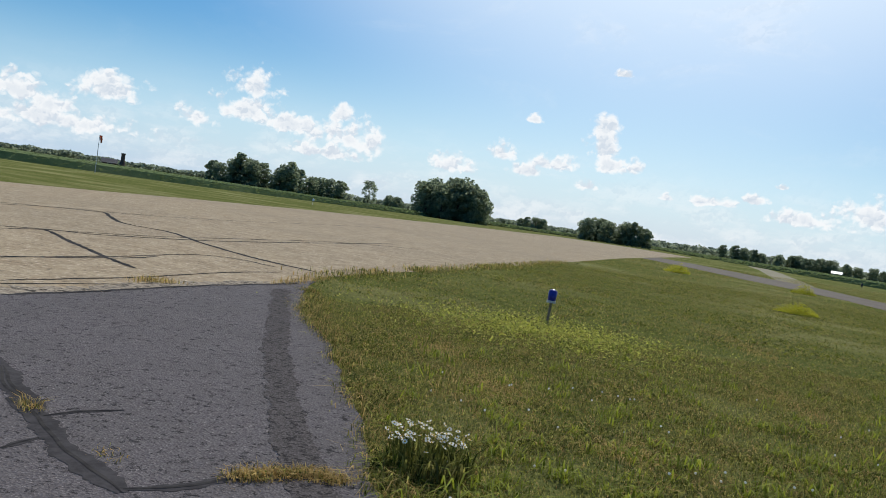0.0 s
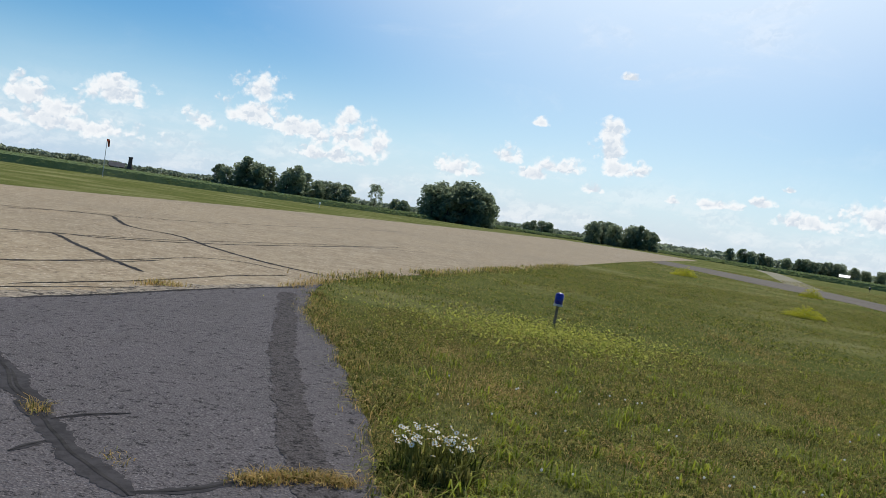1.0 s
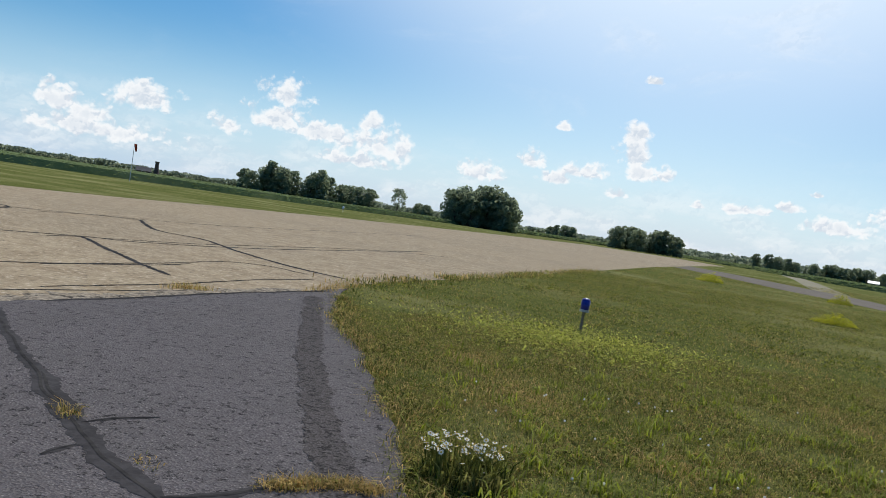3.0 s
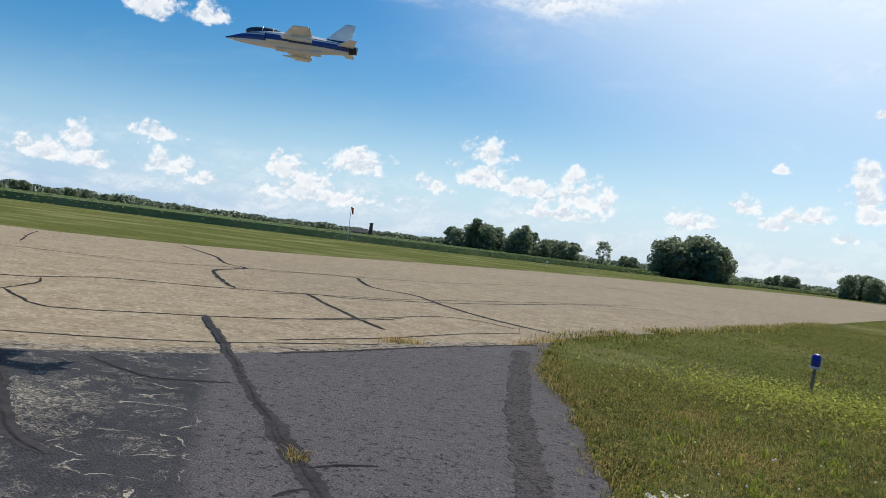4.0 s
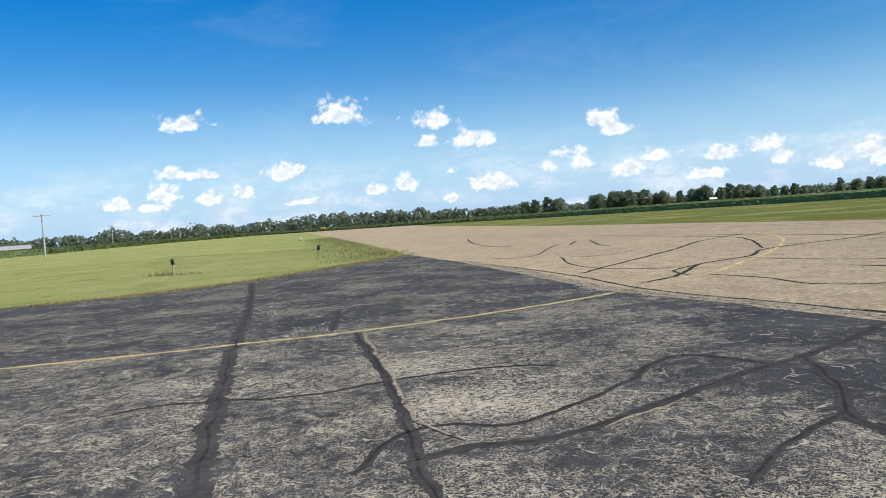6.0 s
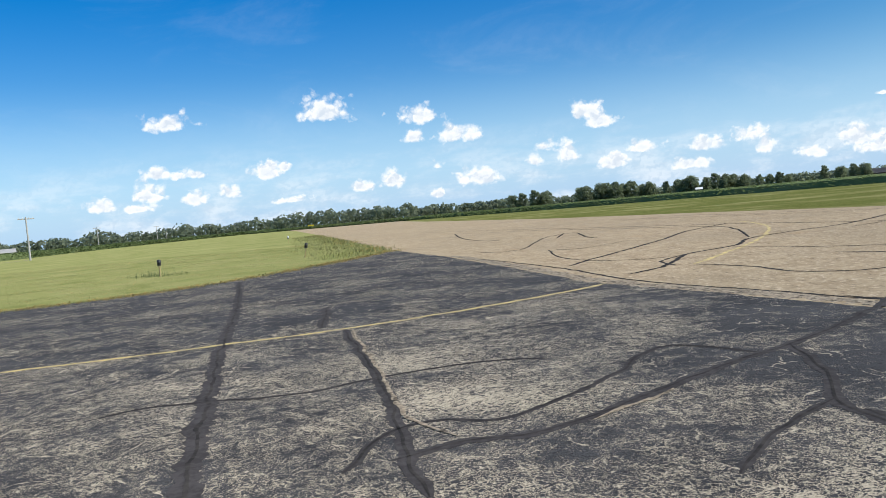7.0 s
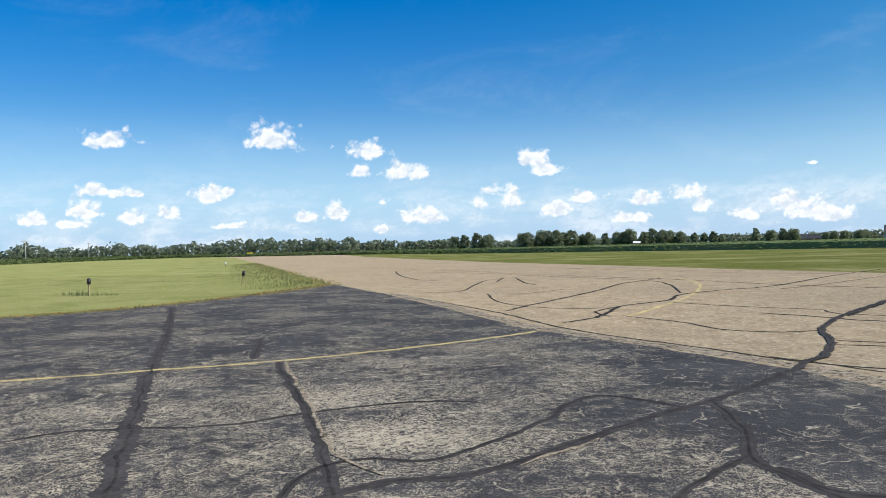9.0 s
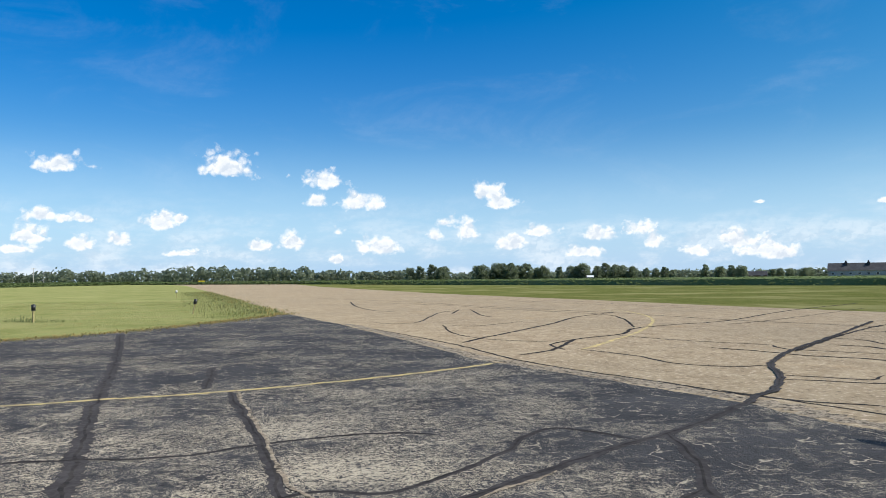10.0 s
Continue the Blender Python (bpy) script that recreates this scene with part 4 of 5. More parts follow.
def daisy_bush(x, y):
    top = empty("daisy_bush", (x, y, 0), "wild daisies with white petals at the asphalt rim", "flowers")
    rng = np.random.default_rng(8)
    leaves, flower, heart = [], bmesh.new(), bmesh.new()
    c = flower.verts.new((0, 0, 0.001))
    ring = [flower.verts.new((q * math.cos(t), q * math.sin(t), 0.003)) for i in range(20) for q, t in [((0.021 if i % 2 else 0.014), i * math.tau / 20)]]
    for i in range(20):
        flower.faces.new((c, ring[i], ring[(i + 1) % 20]))
    bmesh.ops.create_icosphere(heart, subdivisions=1, radius=0.007, matrix=Matrix.Translation((0, 0, 0.003)))
    first, core = part("flower", flower, PETAL, top, "white daisy flower"), None
    core = part("flower_heart", heart, POLLEN, first, "yellow flower heart")
    for k in range(78):
        a, r = rng.uniform(0, math.tau), 0.25 * math.sqrt(rng.random())
        tip = Vector((r * math.cos(a) * 1.15, r * math.sin(a) * 0.8, 0.25 + 0.13 * rng.random() - 0.4 * r))
        part("stem", rod(bmesh.new(), (tip.x * 0.75, tip.y * 0.75, 0), tip, 0.003, 0.002, 4), BLADE, top)
        n = Vector((rng.normal(0, 0.45), rng.normal(0, 0.4) - 0.05, 1)).normalized()
        m = Matrix.Translation(tip) @ n.to_track_quat("Z", "Y").to_matrix().to_4x4()
        if k == 0:
            first.matrix_basis = m
            continue
        bloom, eye = new("flower", first.data), new("flower_heart", core.data)
        bloom.parent, bloom.matrix_basis, eye.parent = top, m, bloom
    for k in range(1100):
        a, r = rng.uniform(0, math.tau), 0.27 * math.sqrt(rng.random())
        leaves.append((r * math.cos(a) * 1.15, r * math.sin(a), 0.5 + rng.random()))
    foliage = blades("foliage", leaves, 0.15, 0.01, (BLADE,), "feathery green foliage", "", None, 0.7)
    foliage.parent = top
    del foliage["kind"]


daisy_bush(0.22, 5.05)


# ---- crop fields ----
def crop(name, inner, depth, tall, count, seed, label):
    """A dense stand of crop plants whose front follows a line of (degrees, metres)."""
    rng = np.random.default_rng(seed)
    line = smooth_line(polar(*inner), 3.0)
    v, f = [], []
    for k in range(count):
        q = line[int(rng.integers(len(line)))]
        d = q.normalized()
        q = q + d * (depth * rng.random() ** 2.2) + Vector(rng.normal(0, 1.5, 2).tolist())
        s = max(0.25, q.length / 420)
        z0 = tall * (rng.random() ** 0.7) * 0.92
        a, tilt = rng.uniform(0, math.tau), rng.uniform(-0.2, 0.9)
        ux, uy = math.cos(a) * s, math.sin(a) * s
        b = len(v)
        v += [(q.x - ux, q.y - uy, z0), (q.x + uy * 0.4, q.y - ux * 0.4, z0 - 0.15 * s), (q.x + ux, q.y + uy, z0 + tilt * s * 0.5), (q.x - uy * 0.4, q.y + ux * 0.4, z0 + 0.22 * s)]
        f.append((b, b + 1, b + 2, b + 3))
    tagged(new(name, from_arrays(name, v, f, (CROP,))), label, "crop field", "", "stuff")
    # the closed canopy behind the front rows
    bm = bmesh.new()
    out = []
    for q in line:
        d = q.normalized()
        out.append([bm.verts.new((*(q + d * r), h)) for r, h in ((1.5, 0.0), (2.0, tall * 0.8), (depth * 0.3, tall * 0.86), (depth, tall * 0.9))])
    for r, s in zip(out, out[1:]):
        for i in range(3):
            bm.faces.new((r[i], r[i + 1], s[i + 1], s[i]))
    bmesh.ops.recalc_face_normals(bm, faces=bm.faces[:])
    tagged(finish(name + "_canopy", bm, CANOPY), "dense green canopy of a crop field", "crop field", "", "stuff")


CANOPY = grass_material("crop_canopy", (0.1, 0.14, 0.06), (0.18, 0.225, 0.1), (0.2, 0.225, 0.11), 0.5)
crop("crop_rows", [(100, 520), (88, 330), (78, 212), (70, 178), (62, 152), (55, 140), (48, 131), (40, 124), (32, 122), (25, 128), (18, 140), (12, 165), (6, 205), (0, 270), (-8, 380), (-14, 520)], 260, 1.35, 42000, 31, "dark green crop rows standing beyond the runway grass")
crop("far_crop", [(-14, 430), (-18, 330), (-22, 250), (-27, 200), (-34, 170)], 200, 1.3, 9000, 32, "green crop field past the taxiway")
crop("hedge_rows", [(128, 200), (120, 205), (114, 230), (110, 300), (104, 420), (98, 560)], 40, 1.9, 8000, 33, "low bushy field edge beyond the grass")


# ---- trees ----
def tree_mesh(seed, tall, wide, leaves, size, open_crown=0.0, low=0.12):
    """Trunk with limbs, and a crown of leaf clumps gathered round the limb ends."""
    rng = np.random.default_rng(seed)
    wood = bmesh.new()
    rod(wood, (0, 0, -0.1), (0.1, 0, tall * 0.45), wide * 0.035, wide * 0.022, 7)
    heads = []
    for k in range(15):
        a, z = k * 2.4 + rng.uniform(-0.4, 0.4), tall * (low + 0.08 + (0.86 - low) * (k + rng.random()) / 15.5)
        t = (z / tall - low) / (1 - low)
        r = wide * 0.5 * (0.25 + 0.75 * math.sin(math.pi * min(1, 0.22 + t * 0.72))) * rng.uniform(0.45, 0.85)
        p = Vector((r * math.cos(a), r * math.sin(a), z))
        heads.append((p, wide * rng.uniform(0.13, 0.25)))
        rod(wood, (0.05, 0, max(tall * 0.12, z - r * 0.9 - 0.06 * tall)), p, wide * 0.014, wide * 0.005, 5)
    heads.append((Vector((0, 0, tall * 0.88)), wide * 0.17))
    for k in range(6):
        a = k * 1.05 + rng.uniform(-0.3, 0.3)
        heads.append((Vector((0.3 * wide * math.cos(a), 0.3 * wide * math.sin(a), tall * rng.uniform(0.08, 0.2))), wide * 0.17))
    v, f = [], []
    w = np.array([h[1] ** 2 for h in heads])
    pick = rng.choice(len(heads), leaves, p=w / w.sum())
    for k in pick:
        c, r = heads[k]
        d = Vector(rng.normal(0, 1, 3).tolist()).normalized()
        q = c + Vector((d.x, d.y, d.z * 0.85)) * r * (1.0 - (0.5 + 0.4 * open_crown) * rng.random() ** 2) * (1 + 0.3 * noise.noise(d * 2.5 + c))
        n = (d + Vector(rng.normal(0, 0.6, 3).tolist())).normalized()
        m = n.to_track_quat("Z", "Y").to_matrix()
        s = size * rng.uniform(0.6, 1.4)
        b = len(v)
        for x, y in ((-1, -0.2), (0.1, -0.75), (1, 0.1), (-0.1, 0.8)):
            v.append(tuple(q + m @ Vector((x * s, y * s, 0.15 * s * (x * x - 0.5)))))
        f.append((b, b + 1, b + 2, b + 3))
    me = bpy.data.meshes.new("trunk")
    wood.to_mesh(me)
    wood.free()
    me.materials.append(BARK)
    return me, from_arrays("crown", v, f, (HAZE_LEAVES,))


KINDS = [tree_mesh(61, 10, 8.5, 3000, 0.34, 0, 0.06), tree_mesh(62, 10, 7.0, 2700, 0.32, 0, 0.08), tree_mesh(63, 10, 9.5, 3100, 0.36, 0.1, 0.05), tree_mesh(64, 10, 6.0, 1500, 0.26, 0.9, 0.15)]


def tree(yaw, metres, tall, kind, wide=1.0, label="full green broadleaf tree behind the crop field", group="field trees"):
    x, y = polar((yaw, metres))[0]
    top = empty("tree", (x, y, 0), label, "tree", group)
    top.rotation_euler = (0, 0, yaw * 7.3 + metres)
    s = tall / 10
    top.scale = (s * wide, s * wide, s)
    for me in KINDS[kind]:
        ob = new(me.name, me)
        ob.parent = top
    return top


def clump(yaw_a, yaw_b, metres, tall, count, seed, label):
    rng = random.Random(seed)
    for k in range(count):
        t = (k + 0.5 + rng.uniform(-0.38, 0.38)) / count
        tree(yaw_a + (yaw_b - yaw_a) * t, metres + rng.uniform(-9, 9), tall * (0.86 + 0.16 * math.sin(math.pi * t)) * rng.uniform(0.84, 1.1), rng.randrange(3), rng.uniform(0.9, 1.15), label)


clump(16.9, 16.2, 290, 8.8, 2, 1, "tree at the end of a dense field clump")
clump(15.7, 13.3, 290, 11.8, 4, 2, "tall tree in a dense field clump")
clump(12.3, 10.9, 290, 11.0, 3, 3, "round tree in a field clump")
clump(10.2, 7.8, 310, 9.2, 4, 4, "lower tree in a loose field clump")
tree(5.85, 300, 10.2, 3, 0.95, "slender lone tree with an open crown", "")
clump(4.7, 3.4, 420, 6.5, 4, 6, "small far tree in a row")
clump(1.9, -2.5, 262, 12.6, 8, 7, "large dark tree in a dense grove")
clump(-5.1, -7.1, 480, 8.0, 4, 8, "small far tree in a row")
clump(-9.7, -11.8, 330, 11.0, 4, 9, "tree in a dark field grove")
clump(-12.2, -14.5, 330, 9.0, 5, 10, "tree in a dark field grove")
clump(-19.0, -22.0, 420, 7.8, 5, 11, "far tree in a hedge line")
clump(-22.6, -27.0, 430, 7.6, 8, 12, "far tree in a hedge line")
clump(-27.4, -30.0, 430, 6.8, 4, 13, "far tree in a hedge line")
clump(80.6, 77.6, 560, 11.0, 5, 14, "tree in the far woods edge")
clump(76.1, 70.6, 520, 10.5, 9, 15, "tree in the far woods edge")
clump(70.0, 64.5, 520, 10.6, 9, 16, "tree in the far woods edge")
clump(64.0, 61.8, 560, 8.0, 4, 17, "low tree in the far woods edge")
tree(59.8, 520, 9.2, 1, 0.75, "tall narrow tree beside lower ones", "")
clump(59.0, 57.3, 520, 9.0, 3, 18, "round tree at the end of the far woods")
clump(55.9, 52.8, 560, 6.6, 5, 19, "small far tree near the long building")
clump(46.5, 44.6, 560, 6.8, 3, 20, "small far tree near the long building")
clump(44.2, 40.5, 600, 6.2, 5, 21, "small far tree behind the crops")


def woods(name, yaw_a, yaw_b, metres, tall, step, seed, label, leaf=1.35, rough=0.35):
    """A far wood: overlapping crowns made of leaf clumps, one mass that nobody could count."""
    rng = np.random.default_rng(seed)
    v, f = [], []
    n = int(abs(yaw_b - yaw_a) / 57.3 * metres / step) + 1
    for i in range(n):
        a = yaw_a + (yaw_b - yaw_a) * (i + rng.random()) / n
        for row in range(3):
            d = metres + row * 11 + rng.uniform(-8, 8)
            h = tall * (1 + rough * noise.noise(Vector((a * 0.6, metres, 1)))) * rng.uniform(0.78, 1.1) * (1 + 0.06 * row)
            c = Vector((*polar((a, d))[0], 0))
            r = step * rng.uniform(0.8, 1.3)
            for k in range(64):
                q = Vector(rng.normal(0, 1, 3).tolist()).normalized()
                p = c + Vector((q.x * r, q.y * r, h * (0.45 + 0.53 * q.z)))
                nrm = (q + Vector(rng.normal(0, 0.5, 3).tolist())).normalized()
                m = nrm.to_track_quat("Z", "Y").to_matrix()
                s = leaf * rng.uniform(0.7, 1.5)
                b = len(v)
                v += [tuple(p + m @ Vector((x * s, y * s, 0))) for x, y in ((-1, -0.3), (0.2, -0.9), (1, 0.2), (-0.2, 0.9))]
                f.append((b, b + 1, b + 2, b + 3))
    tagged(new(name, from_arrays(name, v, f, (FAR_HAZE_LEAVES,))), label, "woods", "", "stuff")


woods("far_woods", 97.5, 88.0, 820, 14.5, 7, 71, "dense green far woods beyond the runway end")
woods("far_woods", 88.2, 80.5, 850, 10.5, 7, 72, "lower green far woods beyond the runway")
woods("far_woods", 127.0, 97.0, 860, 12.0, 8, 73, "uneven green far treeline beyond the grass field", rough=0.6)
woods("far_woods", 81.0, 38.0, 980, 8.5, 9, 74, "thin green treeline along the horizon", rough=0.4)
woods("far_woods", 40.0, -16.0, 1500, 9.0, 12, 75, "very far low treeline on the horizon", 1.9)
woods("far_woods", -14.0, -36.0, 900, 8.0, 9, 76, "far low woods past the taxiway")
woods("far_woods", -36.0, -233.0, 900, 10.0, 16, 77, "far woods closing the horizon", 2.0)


# ---- posts and markers ----
def marker(name, x, y, tall, stake_mat, cap_mat, cap, lean, label, group, wide=0.045):
    top = empty(name, (x, y, 0), label, "marker post", group)
    top.rotation_euler = lean
    bm = box(bmesh.new(), wide, wide * 0.6, tall + 0.08, (0, 0, (tall - 0.08) / 2), 0.005)
    part("stake", bm, stake_mat, top, "weathered wooden stake")
    bm = bmesh.new()
    rod(bm, (0, 0, tall - cap * 0.35), (0, 0, tall + cap * 0.45), cap * 0.36, cap * 0.4, 14)
    bmesh.ops.create_uvsphere(bm, u_segments=14, v_segments=8, radius=cap * 0.4, matrix=Matrix.Translation((0, 0, tall + cap * 0.45)) @ Matrix.Diagonal((1, 1, 0.7, 1)))
    part("reflector", bm, cap_mat, top, "moulded reflector cap", True)
    bm = bmesh.new()
    rod(bm, (0, 0, tall - cap * 0.5), (0, 0, tall - cap * 0.3), cap * 0.42, cap * 0.42, 14)
    part("collar", bm, BLACK if cap_mat is not BLUE else STEEL, top)
    return top


marker("taxiway_marker", 2.14, 14.0, 0.5, TIMBER, BLUE, 0.2, (radians(0), radians(3), 0.4), "blue reflector cap on a wooden stake in the grass", "")
marker("edge_marker", -35.9, -10.0, 0.6, PALE_TIMBER, BLACK, 0.22, (0, 0, 0.7), "dark reflector cap on a yellowed stake in weeds", "edge markers", 0.09)
marker("edge_marker", -41.8, -4.2, 0.62, PALE_TIMBER, BLACK, 0.22, (radians(-10), radians(4), 0.3), "leaning dark reflector cap on a yellowed stake", "edge markers", 0.09)
marker("edge_marker", -85.8, -10.2, 0.6, PALE_TIMBER, WHITE, 0.25, (0, 0, 0.3), "pale far edge marker in the grass", "edge markers")
marker("edge_marker", -20.6, 121, 0.7, WHITE, WHITE, 0.4, (0, 0, 0.2), "small white marker beyond the runway", "edge markers")
marker("edge_marker", 60.0, 113, 0.6, TIMBER, BLACK, 0.35, (0, 0, 0.2), "dark marker stake beside the taxiway", "edge markers")
for bx, by, n, h in ((-36.1, -10.2, 110, 0.4), (-36.8, -10.9, 60, 0.26), (-35.4, -9.2, 60, 0.24)):
    weed = blades("marker_weeds", [(bx + random.gauss(0, 0.35), by + random.gauss(0, 0.4), random.uniform(0.4, 1.2)) for k in range(n)], h, 0.012, (CROP,), "tall dark weeds round a marker stake", "weeds", None, 0.9)


def utility_pole(yaw, metres, tall, arms):
    x, y = polar((yaw, metres))[0]
    top = empty("utility_pole", (x, y, 0), "grey wooden utility pole with a crossarm", "utility pole", "utility poles")
    top.rotation_euler = (0, 0, radians(yaw))
    part("pole", rod(bmesh.new(), (0, 0, -0.3), (0, 0, tall), 0.2, 0.13, 10), TIMBER_GREY, top)
    for z in arms:
        part("crossarm", box(bmesh.new(), 2.9, 0.16, 0.2, (0, 0.15, z), 0.02), TIMBER_GREY, top)
        for k in (-1.2, -0.55, 0.55, 1.2):
            part("insulator", rod(bmesh.new(), (k, 0.15, z + 0.1), (k, 0.15, z + 0.34), 0.07, 0.05, 8), WHITE, top)
    return top


TIMBER_GREY = worn("grey_timber", (0.4, 0.385, 0.36), (0.55, 0.53, 0.5), 3.0)
utility_pole(113.3, 172, 8.4, (8.0,))
utility_pole(109.2, 330, 8.8, (8.3,))
utility_pole(105.5, 520, 10.5, (10.0,))
utility_pole(104.9, 560, 8.5, ())
utility_pole(115.9, 250, 5.2, ())


def low_house(yaw, metres, wide, deep, wall, ridge, name, label, wall_mat, roof_mat, chimneys=0, windows=0):
    x, y = polar((yaw, metres))[0]
    top = empty(name, (x, y, 0), label, "building")
    top.rotation_euler = (0, 0, radians(yaw))
    part("wall", box(bmesh.new(), wide, deep, wall, (0, 0, wall / 2), 0.02), wall_mat, top)
    bm = bmesh.new()
    e = 0.5
    pts = [bm.verts.new(p) for sx in (-1, 1) for p in ((sx * (wide / 2 + e), -deep / 2 - e, wall - 0.2), (sx * (wide / 2 + e), 0, ridge), (sx * (wide / 2 + e), deep / 2 + e, wall - 0.2), (sx * (wide / 2 + e), 0, wall - 0.25))]
    for q in ((0, 1, 5, 4), (1, 2, 6, 5), (0, 4, 7, 3), (2, 3, 7, 6), (0, 3, 2, 1), (4, 5, 6, 7)):
        bm.faces.new([pts[i] for i in q])
    bmesh.ops.recalc_face_normals(bm, faces=bm.faces[:])
    roof = part("roof", bm, roof_mat, top, "dark shingled roof" if roof_mat is SHINGLE else "")
    for k in range(chimneys):
        cx = wide * (-0.28 + 0.28 * k)
        part("dormer", box(bmesh.new(), 1.5, 2.2, 2.0, (cx, -deep * 0.1, ridge - 0.5), 0.04), roof_mat, roof)
        part("chimney", box(bmesh.new(), 0.8, 0.8, 1.4, (cx, 0, ridge + 0.6), 0.04), BRICK, roof)
    for k in range(windows):
        wx = wide * ((k + 0.5) / windows - 0.5)
        w = part("window", box(bmesh.new(), 1.5, 0.1, 1.3, (wx, -deep / 2 - 0.05, wall * 0.55), 0.02), WHITE, top)
        part("pane", box(bmesh.new(), 1.3, 0.06, 1.1, (wx, -deep / 2 - 0.09, wall * 0.55), 0.01), GLASS, w)
    return top


low_house(49.85, 500, 40, 12, 4.2, 8.3, "long_building", "long dark-roofed building with dormers behind the crops", SIDING, SHINGLE, 3, 9)
low_house(67.6, 500, 3.4, 4, 2.0, 3.0, "white_house", "small pale house in front of far woods", SIDING, WHITE, 0, 2)
low_house(115.0, 420, 13, 8, 2.4, 4.0, "pale_shed", "low pale shed far beyond the grass field", WHITE, SIDING, 0, 3)
low_house(-26.4, 425, 4, 5, 1.9, 2.9, "white_shed", "small white shed between far trees", SIDING, WHITE, 0, 1)
low_house(23.4, 345, 5.0, 5, 1.9, 3.4, "dark_shed", "low dark ruined shed beside a tower stump", BRICK, SHINGLE, 0, 1)
low_house(56.5, 560, 12, 6, 2.0, 4.6, "dark_barn", "dark far barn beside trees", BRICK, SHINGLE, 0, 2)


def tower(yaw, metres):
    x, y = polar((yaw, metres))[0]
    top = empty("tower_stump", (x, y, 0), "dark old tapering brick tower stump on the horizon", "tower")
    bm = bmesh.new()
    prev = None
    for z, r in ((-0.2, 1.9), (0.8, 1.5), (1.8, 1.05), (3.5, 0.8), (5.4, 0.7), (5.7, 0.85), (6.2, 0.85), (6.2, 0.6)):
        row = [bm.verts.new((r * math.cos(i * math.tau / 14), r * math.sin(i * math.tau / 14), z)) for i in range(14)]
        if prev:
            for i in range(14):
                bm.faces.new((prev[i], prev[(i + 1) % 14], row[(i + 1) % 14], row[i]))
        prev = row
    bm.faces.new(prev)
    part("shaft", bm, BRICK, top)
    part("opening", box(bmesh.new(), 0.7, 0.2, 1.2, (0, -1.35, 1.4), 0.02), GLASS, top)


tower(22.6, 340)


def windsock(yaw, metres, tall):
    x, y = polar((yaw, metres))[0]
    top = empty("windsock", (x, y, 0), "limp faded orange windsock on a thin steel mast", "windsock")
    part("mast", rod(bmesh.new(), (0, 0, -0.1), (0, 0, tall), 0.06, 0.035, 8), STEEL, top)
    bm = bmesh.new()
    prev = None
    for k in range(9):
        t = k / 8
        c = Vector((0.16 + 0.16 * math.sin(t * 1.6), 0, tall - 0.05 - t * 1.0))
        r = (0.2 - 0.09 * t) * (1 + 0.1 * math.sin(k * 2.1))
        row = [bm.verts.new(c + Vector((r * math.cos(i * math.tau / 12), r * 0.8 * math.sin(i * math.tau / 12), 0.03 * math.sin(i * 2 + k)))) for i in range(12)]
        if prev:
            for i in range(12):
                bm.faces.new((prev[i], prev[(i + 1) % 12], row[(i + 1) % 12], row[i]))
        prev = row
    bmesh.ops.solidify(bm, geom=bm.faces[:], thickness=0.008)
    part("sock", bm, ORANGE, top, "faded orange cloth sock")
    ring = bmesh.new()
    for i in range(12):
        a, b = i * math.tau / 12, (i + 1) * math.tau / 12
        rod(ring, (0.16 + 0.21 * math.cos(a), 0.17 * math.sin(a), tall - 0.05), (0.16 + 0.21 * math.cos(b), 0.17 * math.sin(b), tall - 0.05), 0.015, 0.015, 5)
    part("hoop", ring, STEEL, top)


windsock(24.15, 118, 5.2)


def runway_sign(x, y):
    top = empty("runway_sign", (x, y, 0), "small yellow sign board beside the far runway", "sign")
    top.rotation_euler = (0, 0, radians(92))
    part("board", box(bmesh.new(), 3.4, 0.3, 1.5, (0, 0, 1.45), 0.05), YELLOW, top)
    for k in (-1.2, 1.2):
        part("leg", rod(bmesh.new(), (k, 0, -0.1), (k, 0, 0.8), 0.06, 0.06, 8), STEEL, top)


runway_sign(-470, -42)


# ---- model jet in flight ----
def jet_paint():
    m, N, b = material("white_and_blue_jet_paint", 0.3, 0.0, 0.5)
    xyz = N.add("SeparateXYZ", place(N)).outputs
    along = N.math("MULTIPLY", N.math("ADD", xyz[0], 0.95), 0.02)
    z = N.math("SUBTRACT", xyz[2], N.math("MULTIPLY", along, -0.6))
    band = N.math("MULTIPLY", N.step(z, -0.035, -0.03), N.step(z, 0.052, 0.047))
    line = N.math("MULTIPLY", N.step(z, 0.066, 0.069), N.step(z, 0.083, 0.08))
    c = N.mix(band, (0.74, 0.72, 0.69), (0.03, 0.06, 0.22))
    c = N.mix(line, c, (0.08, 0.06, 0.07))
    c = N.mix(N.step(N.noise(place(N), 30.0, 3.0), 0.55, 0.8, 0.0, 0.12), c, (0.35, 0.34, 0.33))
    N.put(b.inputs["Base Color"], c)
    return m


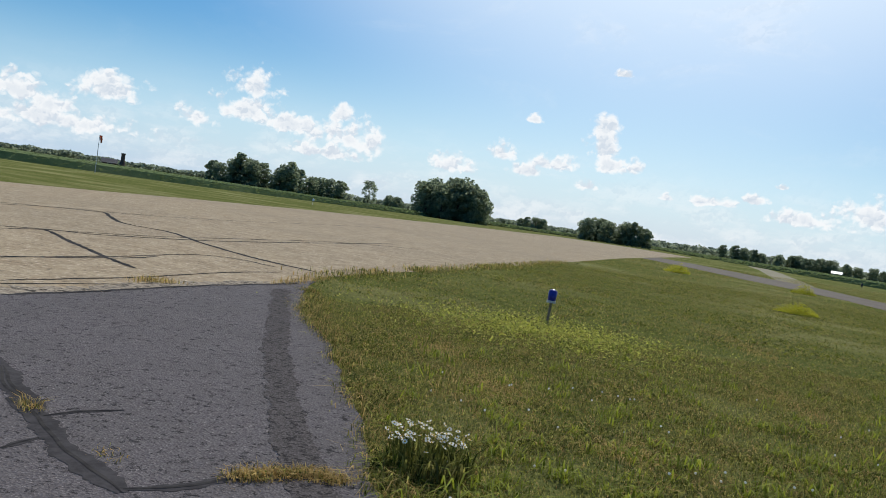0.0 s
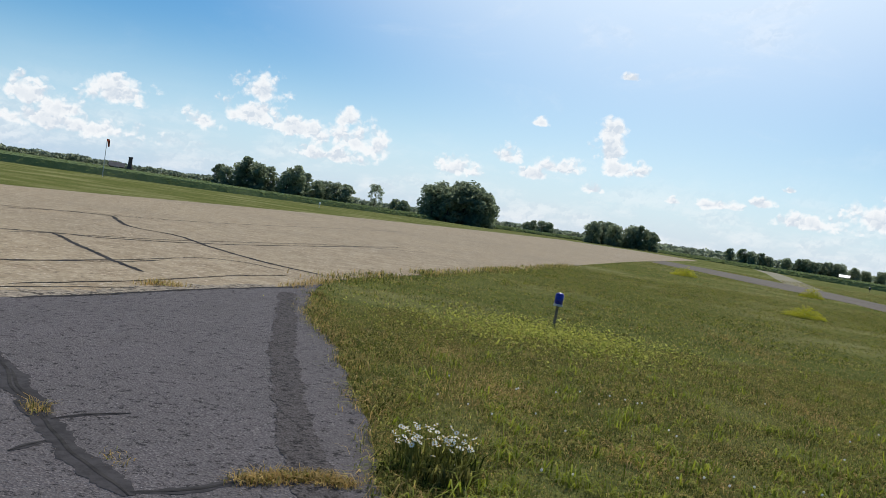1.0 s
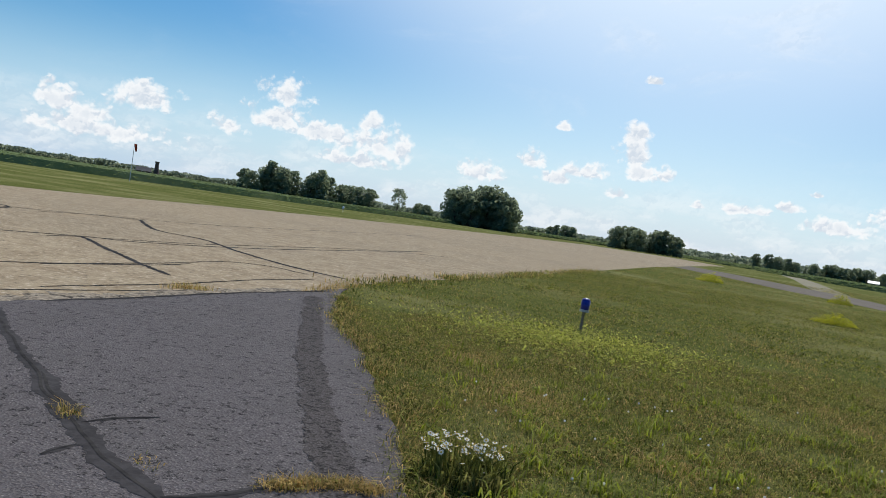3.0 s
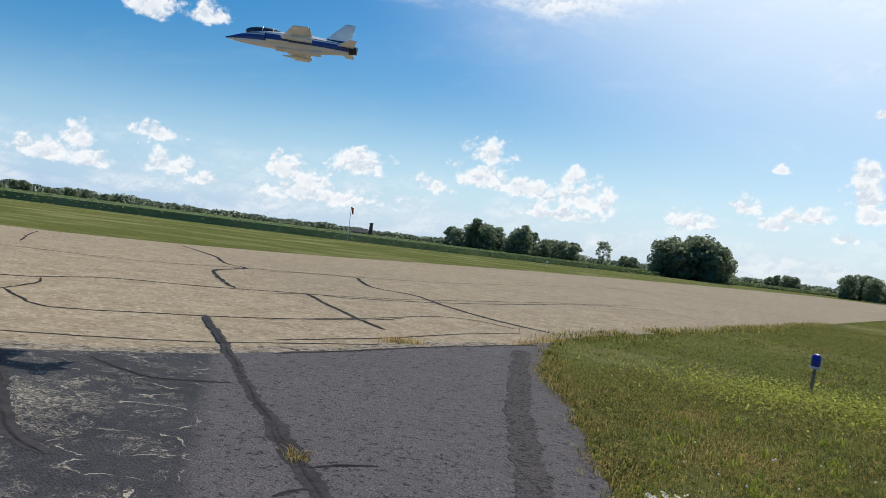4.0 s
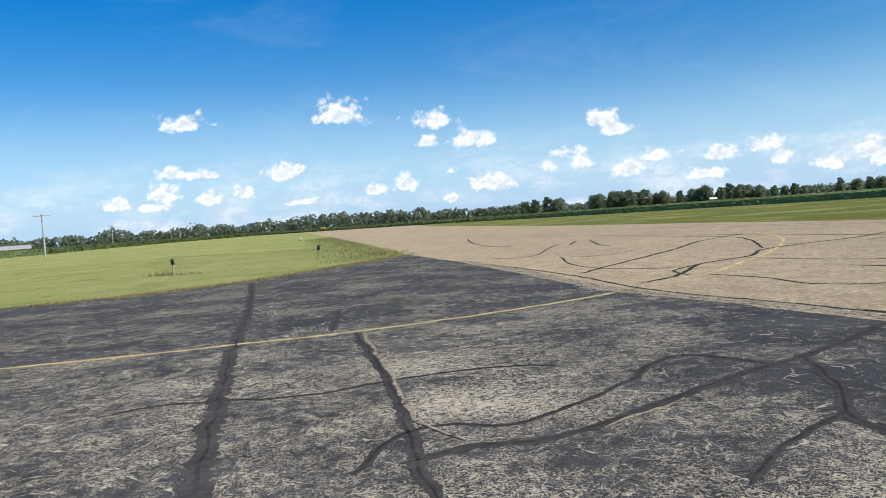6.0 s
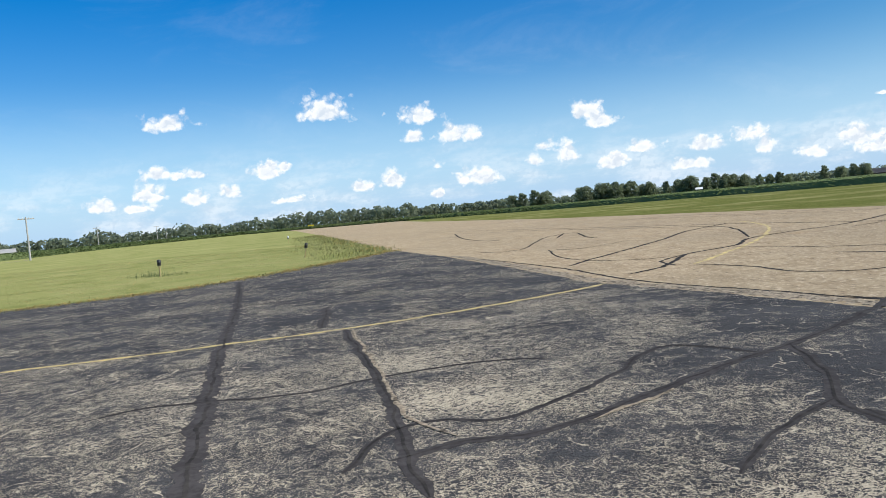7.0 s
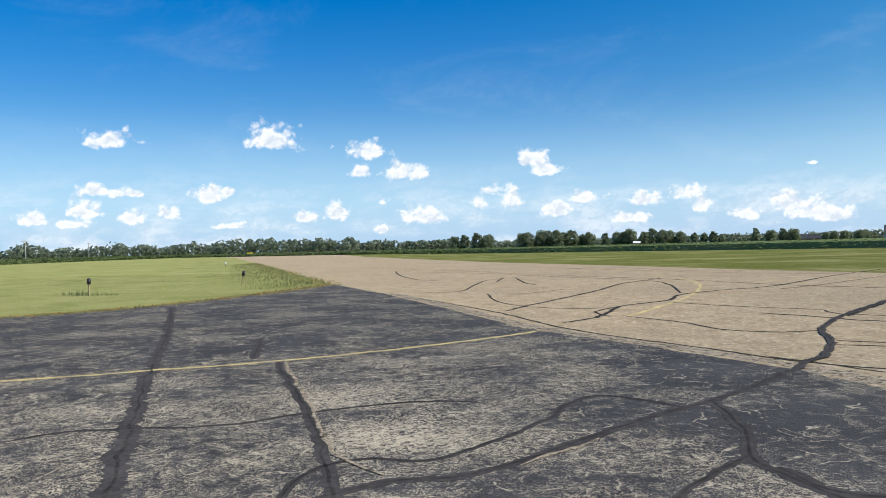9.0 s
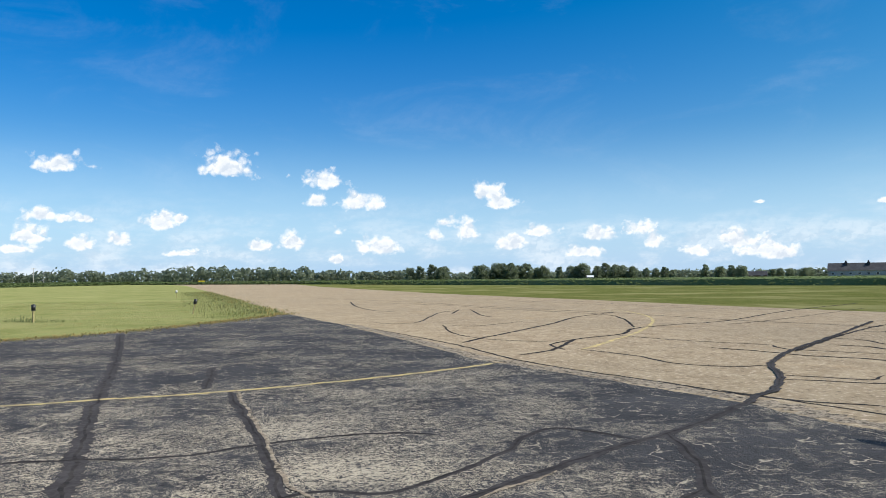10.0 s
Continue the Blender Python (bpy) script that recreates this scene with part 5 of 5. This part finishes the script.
def plate(bm, outline, thick, m):
    """A thin tapered surface from a plan outline, thicker inside than at its rim."""
    c = sum((Vector(p) for p in outline), Vector((0, 0))) / len(outline)
    lo = [bm.verts.new(m @ Vector((x, y, -thick * 0.12))) for x, y in outline]
    hi = [bm.verts.new(m @ Vector((x, y, thick * 0.12))) for x, y in outline]
    li = [bm.verts.new(m @ Vector((*(c + (Vector(p) - c) * 0.62), -thick / 2))) for p in outline]
    ui = [bm.verts.new(m @ Vector((*(c + (Vector(p) - c) * 0.62), thick / 2))) for p in outline]
    n = len(outline)
    for i in range(n):
        j = (i + 1) % n
        bm.faces.new((lo[i], hi[i], hi[j], lo[j]))
        bm.faces.new((hi[i], ui[i], ui[j], hi[j]))
        bm.faces.new((li[i], lo[i], lo[j], li[j]))
    bm.faces.new(ui)
    bm.faces.new(li[::-1])
    bmesh.ops.recalc_face_normals(bm, faces=bm.faces[:])
    return bm


def model_jet(at, heading, climb, bank):
    top = empty("model_jet", at, "white and blue model jet flying low over the pavement", "model jet")
    top.rotation_euler = Euler((radians(bank), radians(-climb), radians(heading)))
    top.scale = (0.85, 0.85, 0.85)
    skin, white = jet_paint(), WHITE
    bm, prev = bmesh.new(), None
    for x, w, h, zc in ((1.0, 0.006, 0.006, -0.045), (0.92, 0.03, 0.028, -0.04), (0.78, 0.065, 0.062, -0.025), (0.6, 0.095, 0.095, -0.005), (0.4, 0.115, 0.12, 0.01), (0.2, 0.15, 0.125, 0.01), (0.0, 0.165, 0.125, 0.01), (-0.25, 0.155, 0.12, 0.01), (-0.5, 0.13, 0.105, 0.012), (-0.72, 0.105, 0.09, 0.018), (-0.86, 0.085, 0.078, 0.022)):
        row = []
        for i in range(22):
            a = i * math.tau / 22
            cy, cz = math.cos(a), math.sin(a)
            row.append(bm.verts.new((x, w * math.copysign(abs(cy) ** 0.85, cy), zc + h * math.copysign(abs(cz) ** 0.85, cz))))
        if prev:
            for i in range(22):
                bm.faces.new((prev[i], row[i], row[(i + 1) % 22], prev[(i + 1) % 22]))
        else:
            bm.faces.new(row)
        prev = row
    bm.faces.new(prev[::-1])
    bmesh.ops.recalc_face_normals(bm, faces=bm.faces[:])
    part("fuselage", bm, skin, top, "white fuselage with a broad blue band", True)
    bm = bmesh.new()
    bmesh.ops.create_uvsphere(bm, u_segments=18, v_segments=10, radius=1.0, matrix=Matrix.Translation((0.42, 0, 0.1)) @ Matrix.Diagonal((0.3, 0.075, 0.09, 1)))
    canopy = part("canopy", bm, GLASS, top, "dark tinted canopy", True)
    bm = bmesh.new()
    for x in (0.3, 0.46):
        for i in range(10):
            a, b = math.pi * i / 10, math.pi * (i + 1) / 10
            k = math.sqrt(max(0.0, 1 - ((x - 0.42) / 0.3) ** 2))
            rod(bm, (x, 0.078 * k * math.cos(a), 0.1 + 0.093 * k * math.sin(a)), (x, 0.078 * k * math.cos(b), 0.1 + 0.093 * k * math.sin(b)), 0.006, 0.006, 5)
    part("canopy_frame", bm, white, canopy)
    bm = bmesh.new()
    bmesh.ops.create_uvsphere(bm, u_segments=14, v_segments=8, radius=1.0, matrix=Matrix.Translation((-0.12, 0, 0.105)) @ Matrix.Diagonal((0.55, 0.06, 0.055, 1)))
    part("spine", bm, white, top, "", True)
    for s in (-1, 1):
        wing = [(0.2, 0.12 * s), (-0.02, 0.72 * s), (-0.24, 0.74 * s), (-0.3, 0.12 * s)]
        w = part("wing", plate(bmesh.new(), wing, 0.05, pose(0, 0, 0.0)), white, top)
        flap = [(-0.245, 0.3 * s), (-0.225, 0.7 * s), (-0.26, 0.7 * s), (-0.31, 0.3 * s)]
        part("aileron", plate(bmesh.new(), flap, 0.02, pose(0, 0, 0.0)), SKIN_GREY, w)
        part("tailplane", plate(bmesh.new(), [(-0.66, 0.08 * s), (-0.84, 0.4 * s), (-0.96, 0.4 * s), (-0.92, 0.08 * s)], 0.025, pose(0, 0, 0.03)), white, top)
        bm = box(bmesh.new(), 0.36, 0.075, 0.13, (0.22, 0.15 * s, 0.0), 0.03)
        intake = part("intake", bm, skin, top)
        part("intake_mouth", box(bmesh.new(), 0.012, 0.06, 0.1, (0.404, 0.15 * s, 0.0), 0.004), BLACK, intake)
        bm = bmesh.new()
        rod(bm, (-0.3, 0.42 * s, -0.06), (0.16, 0.42 * s, -0.06), 0.03, 0.012, 10)
        part("wing_tank", bm, white, top)
        part("pylon", box(bmesh.new(), 0.16, 0.012, 0.06, (-0.06, 0.42 * s, -0.03), 0.003), white, top)
    fin = part("fin", plate(bmesh.new(), [(-0.42, 0.08), (-0.78, 0.43), (-0.93, 0.43), (-0.86, 0.08)], 0.03, pose(0, 0, 0, 90)), white, top)
    part("fin_stripe", plate(bmesh.new(), [(-0.45, 0.11), (-0.5, 0.15), (-0.87, 0.15), (-0.865, 0.11)], 0.05, pose(0, 0, 0, 90)), SKIN_BLUE, fin, "dark blue fin stripe")
    bm = bmesh.new()
    rod(bm, (-0.98, 0, 0.022), (-0.84, 0, 0.022), 0.06, 0.075, 18)
    nozzle = part("nozzle", bm, BLACK, top, "dark tailpipe")
    part("nozzle_ring", rod(bmesh.new(), (-0.99, 0, 0.022), (-0.97, 0, 0.022), 0.063, 0.063, 18), STEEL, nozzle)
    part("belly_fairing", box(bmesh.new(), 0.7, 0.16, 0.05, (-0.1, 0, -0.105), 0.02), SKIN_GREY, top)
    return top


SKIN_GREY = worn("light_grey_jet_paint", (0.55, 0.55, 0.55), (0.65, 0.65, 0.65), 20.0, 0.35)
SKIN_BLUE = worn("dark_blue_jet_paint", (0.02, 0.03, 0.1), (0.03, 0.05, 0.16), 20.0, 0.3)
model_jet((-5.2, 9.25, 3.97), 206, -1, 8)
